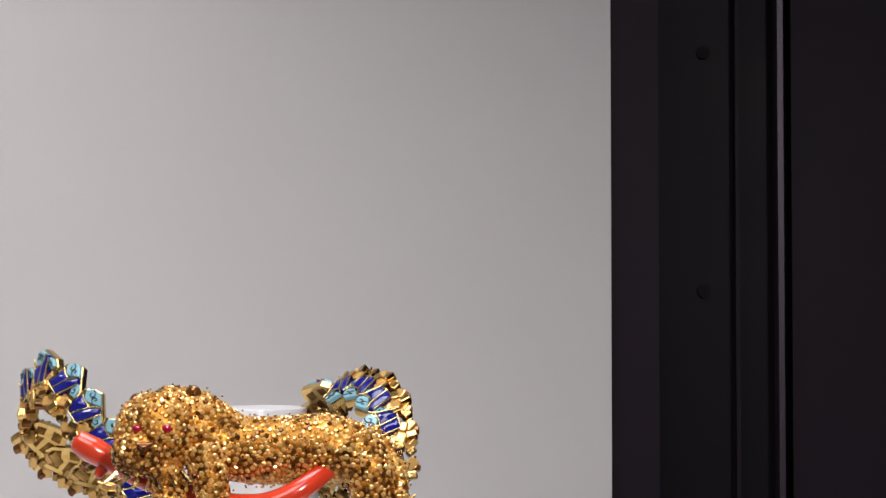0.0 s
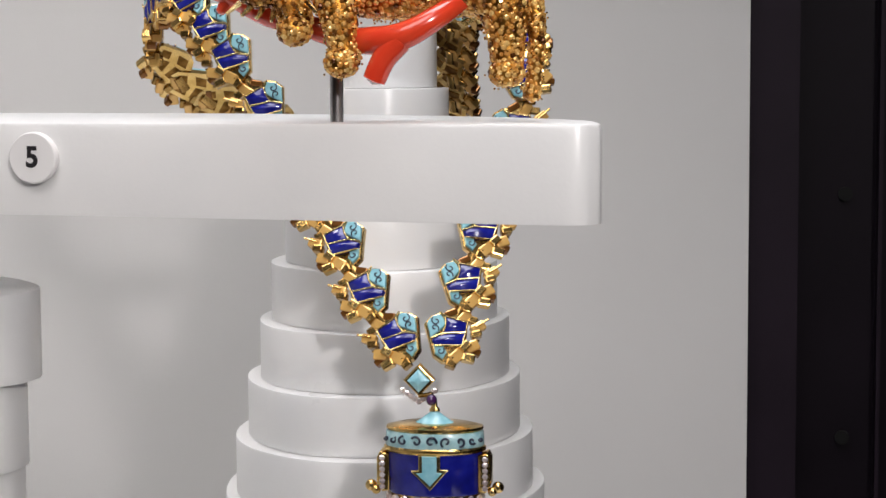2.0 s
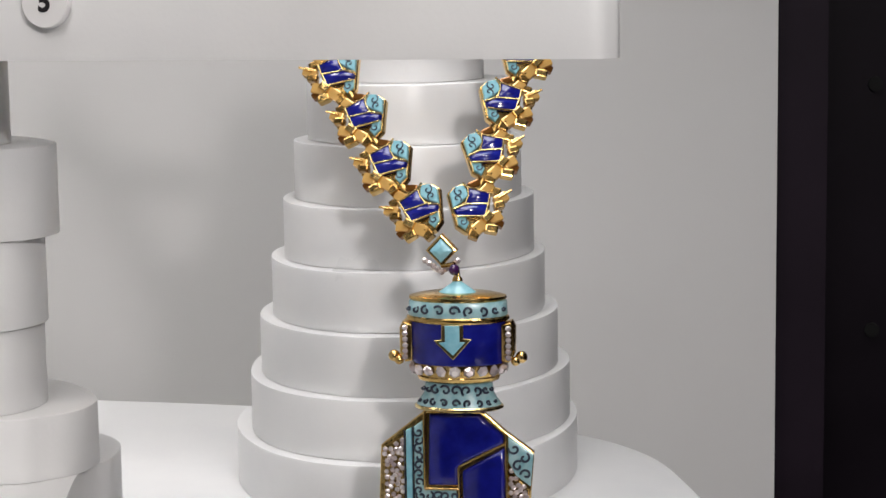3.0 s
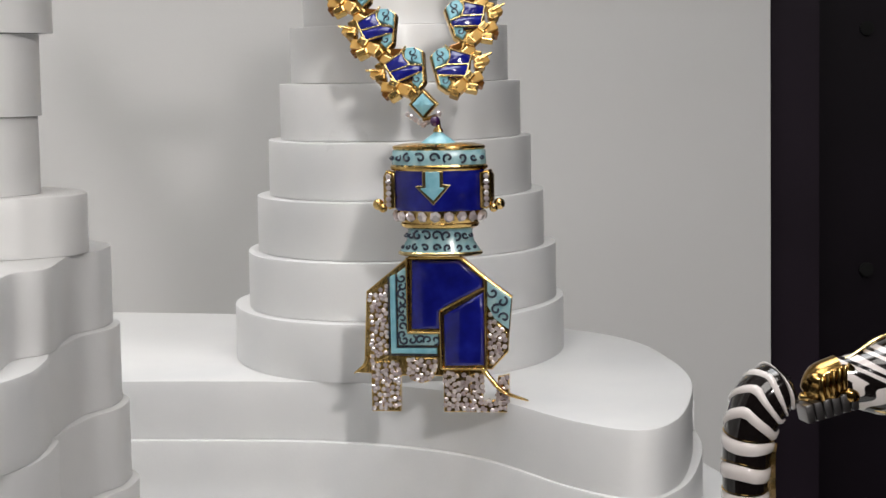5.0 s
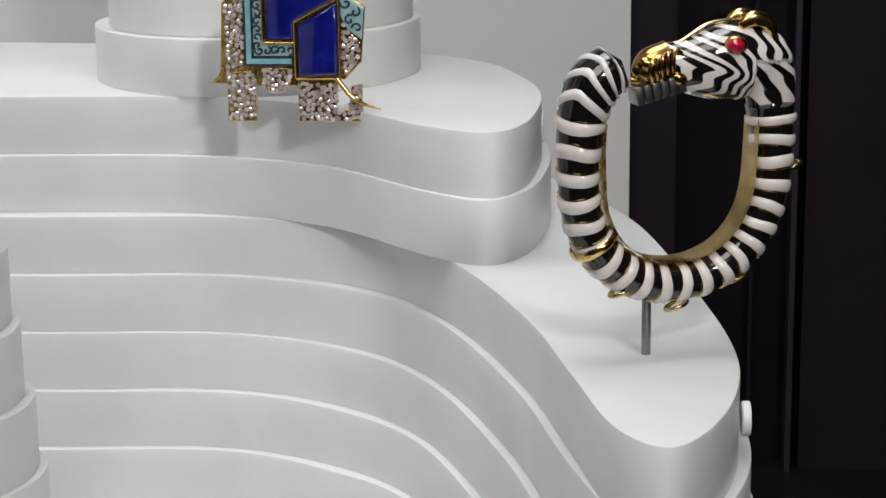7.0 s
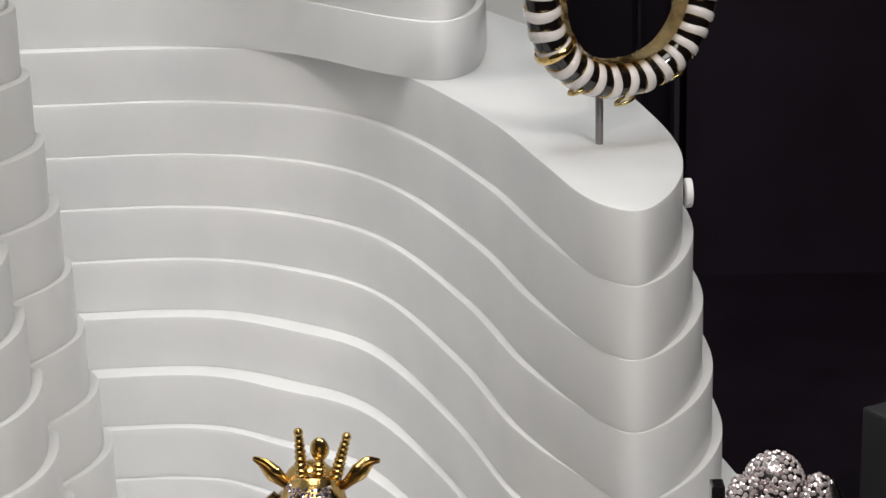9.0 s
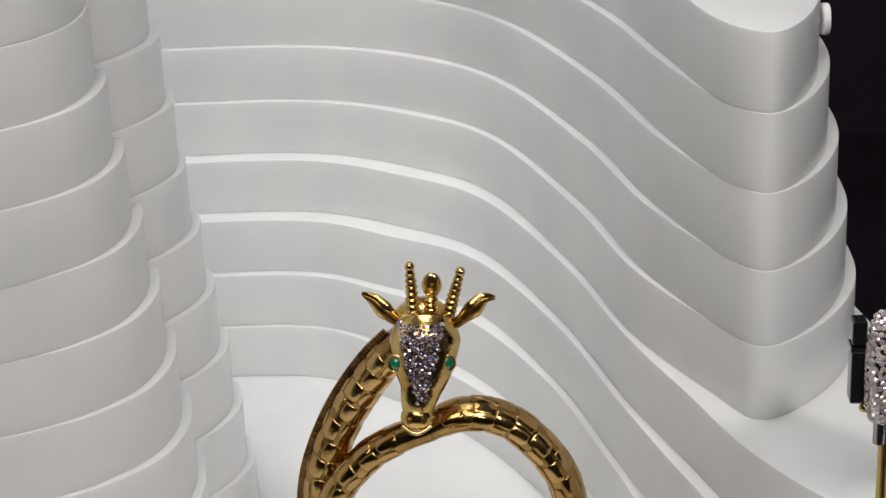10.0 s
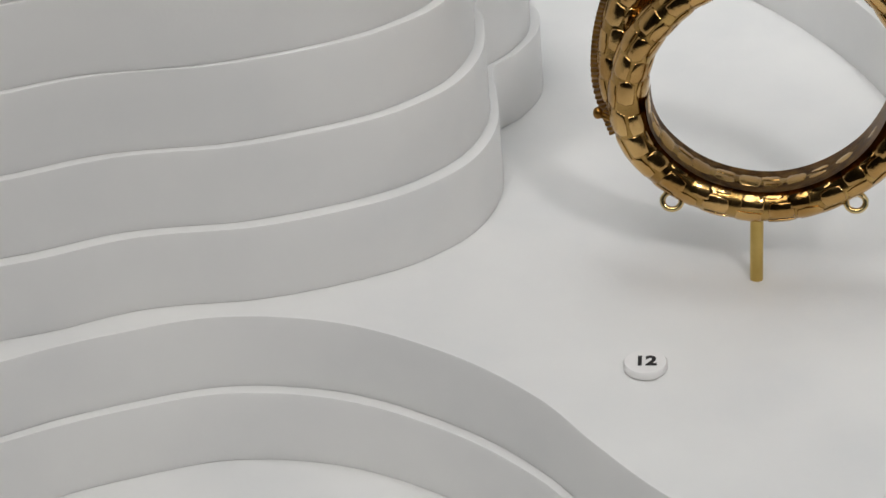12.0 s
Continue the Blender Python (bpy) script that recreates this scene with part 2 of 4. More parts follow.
def brick(bm, place, size, turn=(0, 0, 0), bevel=0.0):
    m = pose(*place, *turn) @ Matrix.Diagonal((*size, 1))
    made = bmesh.ops.create_cube(bm, size=1, matrix=m)
    if bevel:
        edges = list({e for v in made["verts"] for e in v.link_edges})
        bmesh.ops.bevel(bm, geom=edges, offset=bevel, segments=2, affect="EDGES", profile=0.6)
    return bm


def rod(bm, place, radius, z0, z1, sides=20):
    x, y = place
    m = Matrix.Translation((x, y, (z0 + z1) / 2))
    bmesh.ops.create_cone(bm, cap_ends=True, segments=sides, radius1=radius, radius2=radius, depth=z1 - z0, matrix=m)
    return bm


def lathe(bm, profile, centre, sides=40, flat=1.0):
    """Turns (radius, height) pairs round an upright axis."""
    x, y = centre
    profile = profile if profile[-1][1] > profile[0][1] else profile[::-1]
    rings = [[bm.verts.new((x + r * math.cos(a), y + r * flat * math.sin(a), z)) for a in (2 * math.pi * k / sides for k in range(sides))] for r, z in profile]
    for a, c in zip(rings, rings[1:]):
        for k in range(sides):
            bm.faces.new((a[k], a[(k + 1) % sides], c[(k + 1) % sides], c[k]))
    bm.faces.new(rings[0][::-1])
    bm.faces.new(rings[-1])
    return bm


def plate(bm, outline, y0, y1, bevel=0.0003, dome=0.0):
    """A flat upright piece over an outline in x and z, from its back y0 to its front y1 (nearer), with softened front edges."""
    p = np.array(outline, float)
    area = 0.5 * np.sum(p[:, 0] * np.roll(p[:, 1], -1) - np.roll(p[:, 0], -1) * p[:, 1])
    if area < 0:
        p = p[::-1]
    n = len(p)

    def inset(off):
        e = np.roll(p, -1, 0) - p
        e /= np.linalg.norm(e, axis=1)[:, None] + 1e-12
        nrm = np.stack([-e[:, 1], e[:, 0]], 1)
        prev = np.roll(nrm, 1, 0)
        m = nrm + prev
        m /= np.maximum(0.5, (1 + np.sum(nrm * prev, 1)))[:, None]
        return p + m * off

    rings = [[bm.verts.new((x, y, z)) for x, z in inset(off)] for off, y in ((0, y0), (0, y1 + bevel), (bevel * 0.35, y1 + bevel * 0.3), (bevel, y1))]
    for a, c in zip(rings, rings[1:]):
        for k in range(n):
            bm.faces.new((a[k], a[(k + 1) % n], c[(k + 1) % n], c[k]))
    if dome:
        mid = p.mean(0)
        tip = bm.verts.new((mid[0], y1 - dome, mid[1]))
        inner = [bm.verts.new((mid[0] + (v.co.x - mid[0]) * 0.55, y1 - dome * 0.75, mid[1] + (v.co.z - mid[1]) * 0.55)) for v in rings[-1]]
        for k in range(n):
            bm.faces.new((rings[-1][k], rings[-1][(k + 1) % n], inner[(k + 1) % n], inner[k]))
            bm.faces.new((inner[k], inner[(k + 1) % n], tip))
    else:
        bm.faces.new(rings[-1])
    bm.faces.new(rings[0][::-1])
    return bm


def gem_mesh(spots, name, material, parent, label="", index=None):
    """Cut stones as one joined set: each a six-sided crown with a table. spots: place, outward way, radius."""
    verts, faces, mats = [], [], []
    rng = random.Random(7)
    for n, (place, way, r) in enumerate(spots):
        w = Vector(way).normalized()
        w = (w + Vector((rng.uniform(-1, 1), rng.uniform(-1, 1), rng.uniform(-1, 1))) * 0.16).normalized()
        s = w.orthogonal().normalized()
        t = w.cross(s)
        base = len(verts)
        turn = rng.uniform(0, 6.28)
        for rad, up in ((1.0, -0.25), (1.0, 0.05), (0.56, 0.48)):
            for k in range(6):
                a = turn + k * math.pi / 3
                verts.append(Vector(place) + (s * math.cos(a) + t * math.sin(a)) * (rad * r) + w * (up * r))
        for lo in (0, 6):
            for k in range(6):
                faces.append((base + lo + k, base + lo + (k + 1) % 6, base + lo + 6 + (k + 1) % 6, base + lo + 6 + k))
        faces.append(tuple(base + 12 + k for k in range(6)))
        mats += [index[n] if index else 0] * 13
    me = bpy.data.meshes.new(name)
    me.from_pydata([tuple(v) for v in verts], [], faces)
    for m in material if isinstance(material, (list, tuple)) else [material]:
        me.materials.append(m)
    me.polygons.foreach_set("material_index", mats)
    ob = new(name, me)
    ob.parent = parent
    ob.matrix_parent_inverse = Matrix.Translation(parent.location).inverted() if parent.parent is None else Matrix()
    return tagged(ob, label, kind="stuff")


def spread_on(bm, gap, seed, keep=None):
    """Places spread evenly over a mesh, no two nearer than gap, with the outward way there."""
    rng = np.random.default_rng(seed)
    bmesh.ops.triangulate(bm, faces=bm.faces[:])
    tri = np.array([[v.co[:] for v in f.verts] for f in bm.faces])
    nrm = np.cross(tri[:, 1] - tri[:, 0], tri[:, 2] - tri[:, 0])
    area = np.linalg.norm(nrm, axis=1)
    nrm /= area[:, None] + 1e-15
    want = int(area.sum() / 2 / gap ** 2 * 14)
    pick = rng.choice(len(tri), want, p=area / area.sum())
    a, c = rng.random((2, want))
    flip = a + c > 1
    a[flip], c[flip] = 1 - a[flip], 1 - c[flip]
    pts = tri[pick, 0] + (tri[pick, 1] - tri[pick, 0]) * a[:, None] + (tri[pick, 2] - tri[pick, 0]) * c[:, None]
    grid, out = {}, []
    for p, w in zip(pts, nrm[pick]):
        if keep and not keep(p, w):
            continue
        key = tuple((p // gap).astype(int))
        near = (q for dx in (-1, 0, 1) for dy in (-1, 0, 1) for dz in (-1, 0, 1) for q in grid.get((key[0] + dx, key[1] + dy, key[2] + dz), ()))
        if all(np.sum((p - q) ** 2) > gap * gap for q in near):
            grid.setdefault(key, []).append(p)
            out.append((p, w))
    return out


def scroll(bm, centre, size, y, turn=0.0, hand=1, r=0.00013):
    """A small flat spiral of wire, upright, at depth y."""
    pts = []
    for k in range(15):
        a = 0.5 + k * 0.42
        rad = size * (0.18 + 0.82 * k / 14)
        pts.append((centre[0] + hand * rad * math.cos(a + turn), y, centre[1] + rad * math.sin(a + turn)))
    tube(bm, pts, r, 5, caps=False)


# ---- the case ----
T = 0.02


def box_wall(name, x0, x1, y0, y1, z0, z1, m, parent=None, bevel=0.0):
    bm = bmesh.new()
    brick(bm, ((x0 + x1) / 2, (y0 + y1) / 2, (z0 + z1) / 2), (x1 - x0, y1 - y0, z1 - z0), bevel=bevel)
    ob = part(name, bm, m, parent)
    return ob if parent else tagged(ob, kind="structure")


box_wall("floor", -0.62, 0.05, -0.46, 0.50, -0.08, -0.04, ACRYLIC)
box_wall("floor_dark", 0.05, 0.75, -0.46, 0.60, -0.08, -0.04, BLACK)
box_wall("wall_back", -0.60, 0.0790, 0.40, 0.424, -0.04, 1.04, WALL)
box_wall("wall_left", -0.624, -0.60, -0.46, 0.424, -0.04, 1.04, WALL)
box_wall("wall_right", 0.70, 0.73, -0.46, 0.60, -0.04, 1.04, BLACK)
box_wall("ceiling", -0.624, 0.73, -0.46, 0.60, 1.04, 1.06, WALL)
# the dark upright behind: a flat flange, a recessed channel with holes, a thin fin, a wide panel
box_wall("trim_flange", 0.0792, 0.1033, 0.404, 0.44, -0.04, 1.04, DARK)
channel = box_wall("trim_channel", 0.1033, 0.1446, 0.440, 0.46, -0.04, 1.04, BLACK)
box_wall("trim_lip", 0.1446, 0.1466, 0.428, 0.46, -0.04, 1.04, DARK)
box_wall("trim_groove", 0.1466, 0.1660, 0.445, 0.46, -0.04, 1.04, BLACK)
box_wall("trim_bead", 0.1660, 0.1690, 0.424, 0.46, -0.04, 1.04, STRIP)
box_wall("trim_slot", 0.1690, 0.1740, 0.450, 0.46, -0.04, 1.04, BLACK)
box_wall("wall_grey", 0.3010, 0.70, 0.425, 0.46, -0.04, 1.04, GREY)
box_wall("wall_far", 0.1740, 0.3010, 0.432, 0.46, -0.04, 1.04, DARK)
# screw holes: solid discs, the shade inside a hole painted as black
for i in range(8):
    bm = bmesh.new()
    bmesh.ops.create_cone(bm, cap_ends=True, segments=24, radius1=0.0036, radius2=0.0036, depth=0.004, matrix=pose(0.1290, 0.4395, 0.0892 + 0.126 * (i - 1), 90))
    part("screw_hole", bm, HOLE, channel)
# the room round the case
box_wall("wall_room_back", -3, 3, -3.1, -3.0, -1.0, 2.6, ROOM)
box_wall("wall_room_left", -3.1, -3, -3, 1.2, -1.0, 2.6, ROOM)
box_wall("wall_room_right", 3, 3.1, -3, 1.2, -1.0, 2.6, ROOM)
box_wall("wall_room_front", -3, 3, 1.2, 1.3, -1.0, 2.6, ROOM)
box_wall("floor_room", -3, 3, -3, 1.2, -1.1, -1.0, ROOM)
box_wall("ceiling_room", -3, 3, -3, 1.2, 2.6, 2.7, ROOM)
box_wall("plinth", -0.62, 0.73, -0.46, 0.60, -1.0, -0.08, DARK)

# ---- the terraced stand ----
terrace = empty("display_terrace", (0.05, 0.1, -0.04), "stepped white frosted acrylic terrace with a deep curved bay", "display stand")
BAY = {1: 0.001, 2: 0.003, 3: 0.007, 4: 0.017, 5: 0.026, 6: 0.029, 7: 0.032, 8: 0.034, 9: 0.037}


def hill(k):
    """Plan of layer k: from the far left along the bay, round the lobe and back."""
    yb, s = BAY[k], -0.0028 * (8 - k)
    pts = [(-0.42, yb - 0.010), (-0.20, yb - 0.006), (-0.12, yb - 0.003), (-0.060, yb), (-0.012 + s * 0.9, yb - 0.018), (0.0205 + s, -0.023 - 0.006 * max(5 - k, 0)), (0.0485 + s, -0.093), (0.064 + s * 0.8, -0.150)]
    if k >= 5:
        g = 0.0030 * (8 - k)
        pts += [(0.0765, -0.189), (0.088, -0.2035 - g * 0.2), (0.0995 + g * 0.6, -0.189), (0.1078 + g, -0.160), (0.1090 + g, -0.125), (0.1025 + g, -0.070), (0.0855 + g, 0.030), (0.060 + g, 0.100), (0.030 + g, 0.160)]
    else:
        d = 0.004 * (4 - k)
        pts += [(0.070 - d, -0.189), (0.0825 - d, -0.2210), (0.0995 - d, -0.2480 - d * 0.5), (0.124, -0.270 - d), (0.150, -0.275 - d), (0.160, -0.25), (0.140, -0.20), (0.122, -0.13), (0.112, -0.06), (0.094, 0.03), (0.07, 0.10), (0.04, 0.16)]
    return spline(pts + [(-0.05, 0.24), (-0.42, 0.24)], 9, True)


for k in range(1, 10):
    part("layer", slab(hill(k), (k - 1) * T, k * T), ACRYLIC, terrace, smooth=40)
for k, g in ((10, 0.0), (11, 0.003)):
    pts = [(-0.42, 0.030 + g), (-0.22, 0.034 + g), (-0.12, 0.042 + g), (-0.063, 0.041 + g), (-0.020, 0.0215 + g), (0.017 - g * 0.4, -0.020 + g), (0.037, -0.034 + g), (0.049 - g * 0.6, -0.014 + g * 0.5),
           (0.053 - g, 0.030), (0.051 - g, 0.065), (0.043 - g, 0.102), (0.027 - g, 0.146), (-0.002 - g, 0.177), (-0.06, 0.205 - g), (-0.20, 0.225 - g), (-0.42, 0.225 - g)]
    part("layer", slab(spline(pts, 9, True), (k - 1) * T, k * T), ACRYLIC, terrace, smooth=40)
# the ground layers with the dip at the front
for z0, z1, f in ((-0.04, -0.02, 0.003), (-0.02, 0.0, 0.0)):
    pts = [(-0.45, -0.38), (-0.26, -0.330), (-0.205, -0.288), (-0.166, -0.256 - f), (-0.143, -0.242 - f), (-0.119, -0.2325 - f), (-0.090, -0.233 - f), (-0.061, -0.244 - f), (-0.039, -0.259 - f), (-0.024, -0.275 - f), (-0.006, -0.292 - f),
           (0.03, -0.318 - f), (0.09, -0.340 - f), (0.15, -0.34), (0.18, -0.31), (0.17, -0.22), (0.14, -0.10), (0.11, 0.05), (0.06, 0.25), (-0.45, 0.25)]
    part("layer", slab(spline(pts, 9, True), z0, z1), ACRYLIC, terrace, smooth=40)

# ---- the round tower ----
tower = empty("round_tower", (-0.058, 0.118, 0.22), "tapering round tower of stacked white frosted acrylic discs", "display stand")
for k in range(12, 22):
    r = 0.0605 - 0.0042 * (k - 12) - (0.006 if k > 18 else 0)
    cx = -0.0600 + 0.0004 * (k - 12)
    a = np.linspace(0, 2 * math.pi, 97)[:-1]
    wob = 1 + 0.012 * np.sin(3 * a + k) + 0.008 * np.sin(5 * a + 2 * k)
    pts = np.stack([cx + r * wob * np.cos(a), 0.118 + 1.22 * r * wob * np.sin(a)], 1)
    part("layer", slab(pts, (k - 1) * T, k * T - 0.0002 if k < 21 else k * T), ACRYLIC, tower, smooth=40)

# ---- the double-lobed tower ----
lobes = empty("lobed_tower", (-0.17, -0.12, 0.0), "tall double-lobed tower of stacked white frosted acrylic sheets", "display stand")


def lobe(k):
    """Plan of layer k+1 of the two-lobed tower, drawing in a little as it rises; above the front lobe only the back one goes on."""
    nx = -0.0028 * min(k, 8) - 0.0006 * max(k - 8, 0) - (0.0060 if k > 12 else 0)
    ny = (0.0, 0.0024, 0.0036, 0.0036, 0.0028, 0.0014, -0.0006, -0.0020, -0.0032)[min(k, 8)] - 0.0035 * max(k - 10, 0)
    bx = -0.0026 * min(k, 5) - 0.0020 * max(k - 5, 0) - 0.0010 * max(k - 7, 0) + 0.0004 * max(k - 10, 0)
    by = -0.0014 * min(k, 7) + 0.0020 * max(k - 8, 0)
    near = [(-0.42, -0.290), (-0.24, -0.270), (-0.170, -0.2475), (-0.139, -0.2310), (-0.110, -0.2235), (-0.0853, -0.2108), (-0.0727, -0.1994), (-0.0650, -0.1862), (-0.0626, -0.1685), (-0.0660, -0.1490)]
    notch = [(-0.0698 - 0.0029 * min(k, 8), -0.1340 - 0.0022 * min(k, 8))]
    back = [(-0.0645, -0.1230), (-0.0615, -0.1070), (-0.0670, -0.0890), (-0.088, -0.076), (-0.13, -0.068), (-0.42, -0.06)]
    ease = lambda x: min(1, (x + 0.42) / 0.25)
    out = [(x + nx * ease(x), y + ny) for x, y in near] + notch + [(x + bx * ease(x), y + by) for x, y in back]
    return spline(out, 9, True)


for k in range(14):
    part("layer", slab(lobe(k), k * T + 0.0001, (k + 1) * T), ACRYLIC, lobes, smooth=40)
# the upper sheets, behind the front lobe
z = 14 * T
for x, y, h in ((-0.0965, -0.116, 0.0150), (-0.1080, -0.118, 0.0195), (-0.1070, -0.118, 0.0205), (-0.1040, -0.116, 0.0210), (-0.1150, -0.116, 0.0203)):
    pts = [(-0.42, y - 0.030), (-0.24, y - 0.028), (x - 0.030, y - 0.022), (x - 0.006, y - 0.014), (x, y), (x - 0.006, y + 0.014), (x - 0.022, y + 0.028), (x - 0.06, y + 0.038), (-0.42, y + 0.045)]
    part("layer", slab(spline(pts, 8, True), z + 0.0001, z + h), ACRYLIC, lobes, smooth=40)
    z += h
# the long shelf that juts out over the bay
shelf_pts = [(-0.42, -0.130), (-0.25, -0.138), (-0.160, -0.147), (-0.095, -0.1545), (-0.040, -0.1645), (0.005, -0.1735), (0.0225, -0.1765), (0.0282, -0.1740), (0.0292, -0.1680), (0.0240, -0.1500), (0.004, -0.125), (-0.035, -0.098), (-0.090, -0.078), (-0.16, -0.068), (-0.42, -0.06)]
part("shelf", slab(spline(shelf_pts, 8, True), 0.3765, 0.3960, 0.0009), ACRYLIC, lobes, "long tongue-shaped shelf", smooth=40)


# ---- the dark block beside the terrace ----
block = empty("display_block", (0.245, 0.0, -0.04), "dark grey painted block with a sharp pale rim", "display stand")
bm = bmesh.new()
brick(bm, (0.2530, 0.000, -0.0005), (0.090, 0.080, 0.0790), (0, 0, 28), 0.0012)
part("body", bm, CHARCOAL, block)


# ---- number discs ----
def number_disc(text, place, facing, r=0.0054):
    """A small white disc with its printed number; facing: degrees of pitch and turn from lying flat."""
    disc = empty("number_disc", place, f"small round white plastic disc printed {text}" if text else "small round white plastic disc seen on edge", "label")
    m = pose(*place, *facing)
    bm = bmesh.new()
    lathe(bm, [(r * 0.93, 0), (r, 0.0003), (r, 0.0017), (r * 0.95, 0.0020)], (0, 0), 40)
    bm.transform(m)
    part("disc", bm, CARD, disc, smooth=40)
    if text:
        curve = bpy.data.curves.new("digits", "FONT")
        curve.body, curve.size, curve.align_x, curve.align_y, curve.extrude, curve.offset = text, 0.0050 if len(text) > 1 else 0.0060, "CENTER", "CENTER", 0.00005, 0.00019
        tmp = bpy.data.objects.new("digits", curve)
        me = bpy.data.meshes.new_from_object(tmp)
        bpy.data.objects.remove(tmp)
        me.transform(m @ pose(0, 0, 0.00208))
        me.materials.clear()
        me.materials.append(INK)
        ob = new("digits", me)
        ob.parent = disc
        ob.matrix_parent_inverse = Matrix.Translation(place).inverted()
    return disc


number_disc("12", (-0.0168, -0.2461, 0.0001), (0, 0, 5), 0.0048)
number_disc("5", (-0.0893, -0.1553, 0.3886), (90, 0, -9))
number_disc("", (0.0482, 0.046, 0.2100), (90, 0, 92))
number_disc("", (0.1064, -0.150, 0.1700), (90, 0, 93), 0.0042)


def slide(ob, eye, share, lift=0.0):
    """Moves a whole thing nearer or farther from a point by a share of its distance, growing with it."""
    ob.location = Vector(eye) + (ob.location - Vector(eye)) * share + Vector((0, 0, lift))
    ob.scale = (share, share, share)


# ---- big-cat brooch on the coral branch ----
def big_cat_brooch():
    cat = empty("big_cat_brooch", (-0.0203, -0.182, 0.396), "gem-set golden big cat brooch lying on a red coral branch", "brooch")
    y = -0.182
    bm = bmesh.new()
    rod(bm, (-0.0203, y + 0.001), 0.0013, 0.3955, 0.4100)
    part("support_pin", bm, STEEL, cat, "grey steel pin", smooth=40)
    # coral: a long bowed branch with a fork and a blunt end
    bm = bmesh.new()
    tube(bm, spline([(-0.0462, y - 0.002, 0.4250), (-0.0430, y - 0.002, 0.4231), (-0.0385, y - 0.001, 0.4206), (-0.0330, y, 0.4177), (-0.0255, y, 0.4152), (-0.0180, y - 0.001, 0.4129), (-0.0120, y - 0.006, 0.4123), (-0.0060, y - 0.0075, 0.4132), (0.0000, y - 0.0062, 0.4165), (0.0050, y - 0.0015, 0.4206)], 8),
         [0.0023, 0.0027, 0.0024, 0.0026, 0.0022, 0.0024, 0.0027, 0.0026, 0.0022, 0.0019], 20)
    tube(bm, spline([(-0.0070, y - 0.0075, 0.4122), (-0.0098, y - 0.0078, 0.4088), (-0.0116, y - 0.0078, 0.4050)], 6), [0.0026, 0.0023, 0.0022], 16)
    tube(bm, [(-0.0405, y - 0.001, 0.4206), (-0.0418, y - 0.003, 0.4180)], [0.0016, 0.0009], 12)
    part("coral_branch", bm, CORAL, cat, "polished red coral branch", smooth=60)
    # body under the stones
    bm = bmesh.new()
    tube(bm, spline([(-0.0300, y - 0.001, 0.4285), (-0.0235, y, 0.4275), (-0.0150, y + 0.001, 0.4235), (-0.0060, y + 0.001, 0.4230), (0.0030, y + 0.001, 0.4235), (0.0092, y + 0.001, 0.4225)], 8), [0.0072, 0.0075, 0.0064, 0.0066, 0.0068, 0.0058], 20)
    tube(bm, spline([(-0.0205, y - 0.005, 0.4235), (-0.0186, y - 0.006, 0.4172), (-0.0178, y - 0.006, 0.4120), (-0.0172, y - 0.006, 0.4085)], 6), [0.0042, 0.0034, 0.0029, 0.0030], 16)
    tube(bm, spline([(-0.0290, y - 0.005, 0.4225), (-0.0270, y - 0.007, 0.4180), (-0.0262, y - 0.007, 0.4150)], 6), [0.0036, 0.0034, 0.0031], 16)
    tube(bm, spline([(0.0085, y, 0.4240), (0.0122, y - 0.001, 0.4185), (0.0126, y - 0.002, 0.4120), (0.0130, y - 0.003, 0.4068)], 6), [0.0066, 0.0052, 0.0034, 0.0026], 16)
    tube(bm, spline([(0.0135, y + 0.001, 0.4245), (0.0172, y, 0.4200), (0.0182, y - 0.001, 0.4130), (0.0178, y - 0.001, 0.4060), (0.0170, y - 0.001, 0.4015)], 6), [0.0024, 0.0019, 0.0015, 0.0014, 0.0016], 12)
    ball(bm, (-0.0176, y - 0.0085, 0.4082), (0.0033, 0.0030, 0.0026))
    ball(bm, (-0.0262, y - 0.0095, 0.4142), (0.0033, 0.0030, 0.0027))
    ball(bm, (0.0128, y - 0.0045, 0.4062), (0.0033, 0.0032, 0.0026))
    body = bm.copy()
    part("body", bm, AMBER, cat, smooth=60)
    hm = bmesh.new()
    ball(hm, (-0.0294, y - 0.004, 0.4269), (0.0088, 0.0075, 0.0080))
    ball(hm, (-0.0322, y - 0.009, 0.4229), (0.0055, 0.0048, 0.0045))
    ball(hm, (-0.0242, y, 0.4284), (0.0068, 0.0070, 0.0068))
    head = hm.copy()
    head_ob = part("head", hm, AMBER, cat, smooth=60)
    for x, z in ((-0.0340, 0.4329), (-0.0228, 0.4345)):
        bm = bmesh.new()
        ball(bm, (x, y - 0.003, z), (0.0016, 0.0012, 0.0016))
        part("ear", bm, BROWN, head_ob, "dark brown ear", smooth=60)
    for x in (-0.0322, -0.0264):
        bm = bmesh.new()
        ball(bm, (x, y - 0.0108, 0.4279), (0.0010, 0.0008, 0.0009))
        part("eye", bm, RUBY, head_ob, "small ruby eye", smooth=60)
    bm = bmesh.new()
    plate(bm, [(-0.0320, 0.4255), (-0.0282, 0.4255), (-0.0301, 0.4227)], y - 0.0125, y - 0.0146, 0.0004, 0.0006)
    part("nose", bm, BROWN, head_ob, "faceted dark nose stone")
    whisk = bmesh.new()
    for k in range(7):
        x = -0.0362 + 0.0021 * k
        tube(whisk, [(x, y - 0.0105, 0.4194 - 0.0006 * (3 - abs(3 - k))), (x + 0.0007 * (k - 3), y - 0.0122, 0.4175 - 0.0005 * (3 - abs(3 - k)))], [0.0006, 0.0004], 6)
    part("muzzle_beads", whisk, PALE, head_ob)
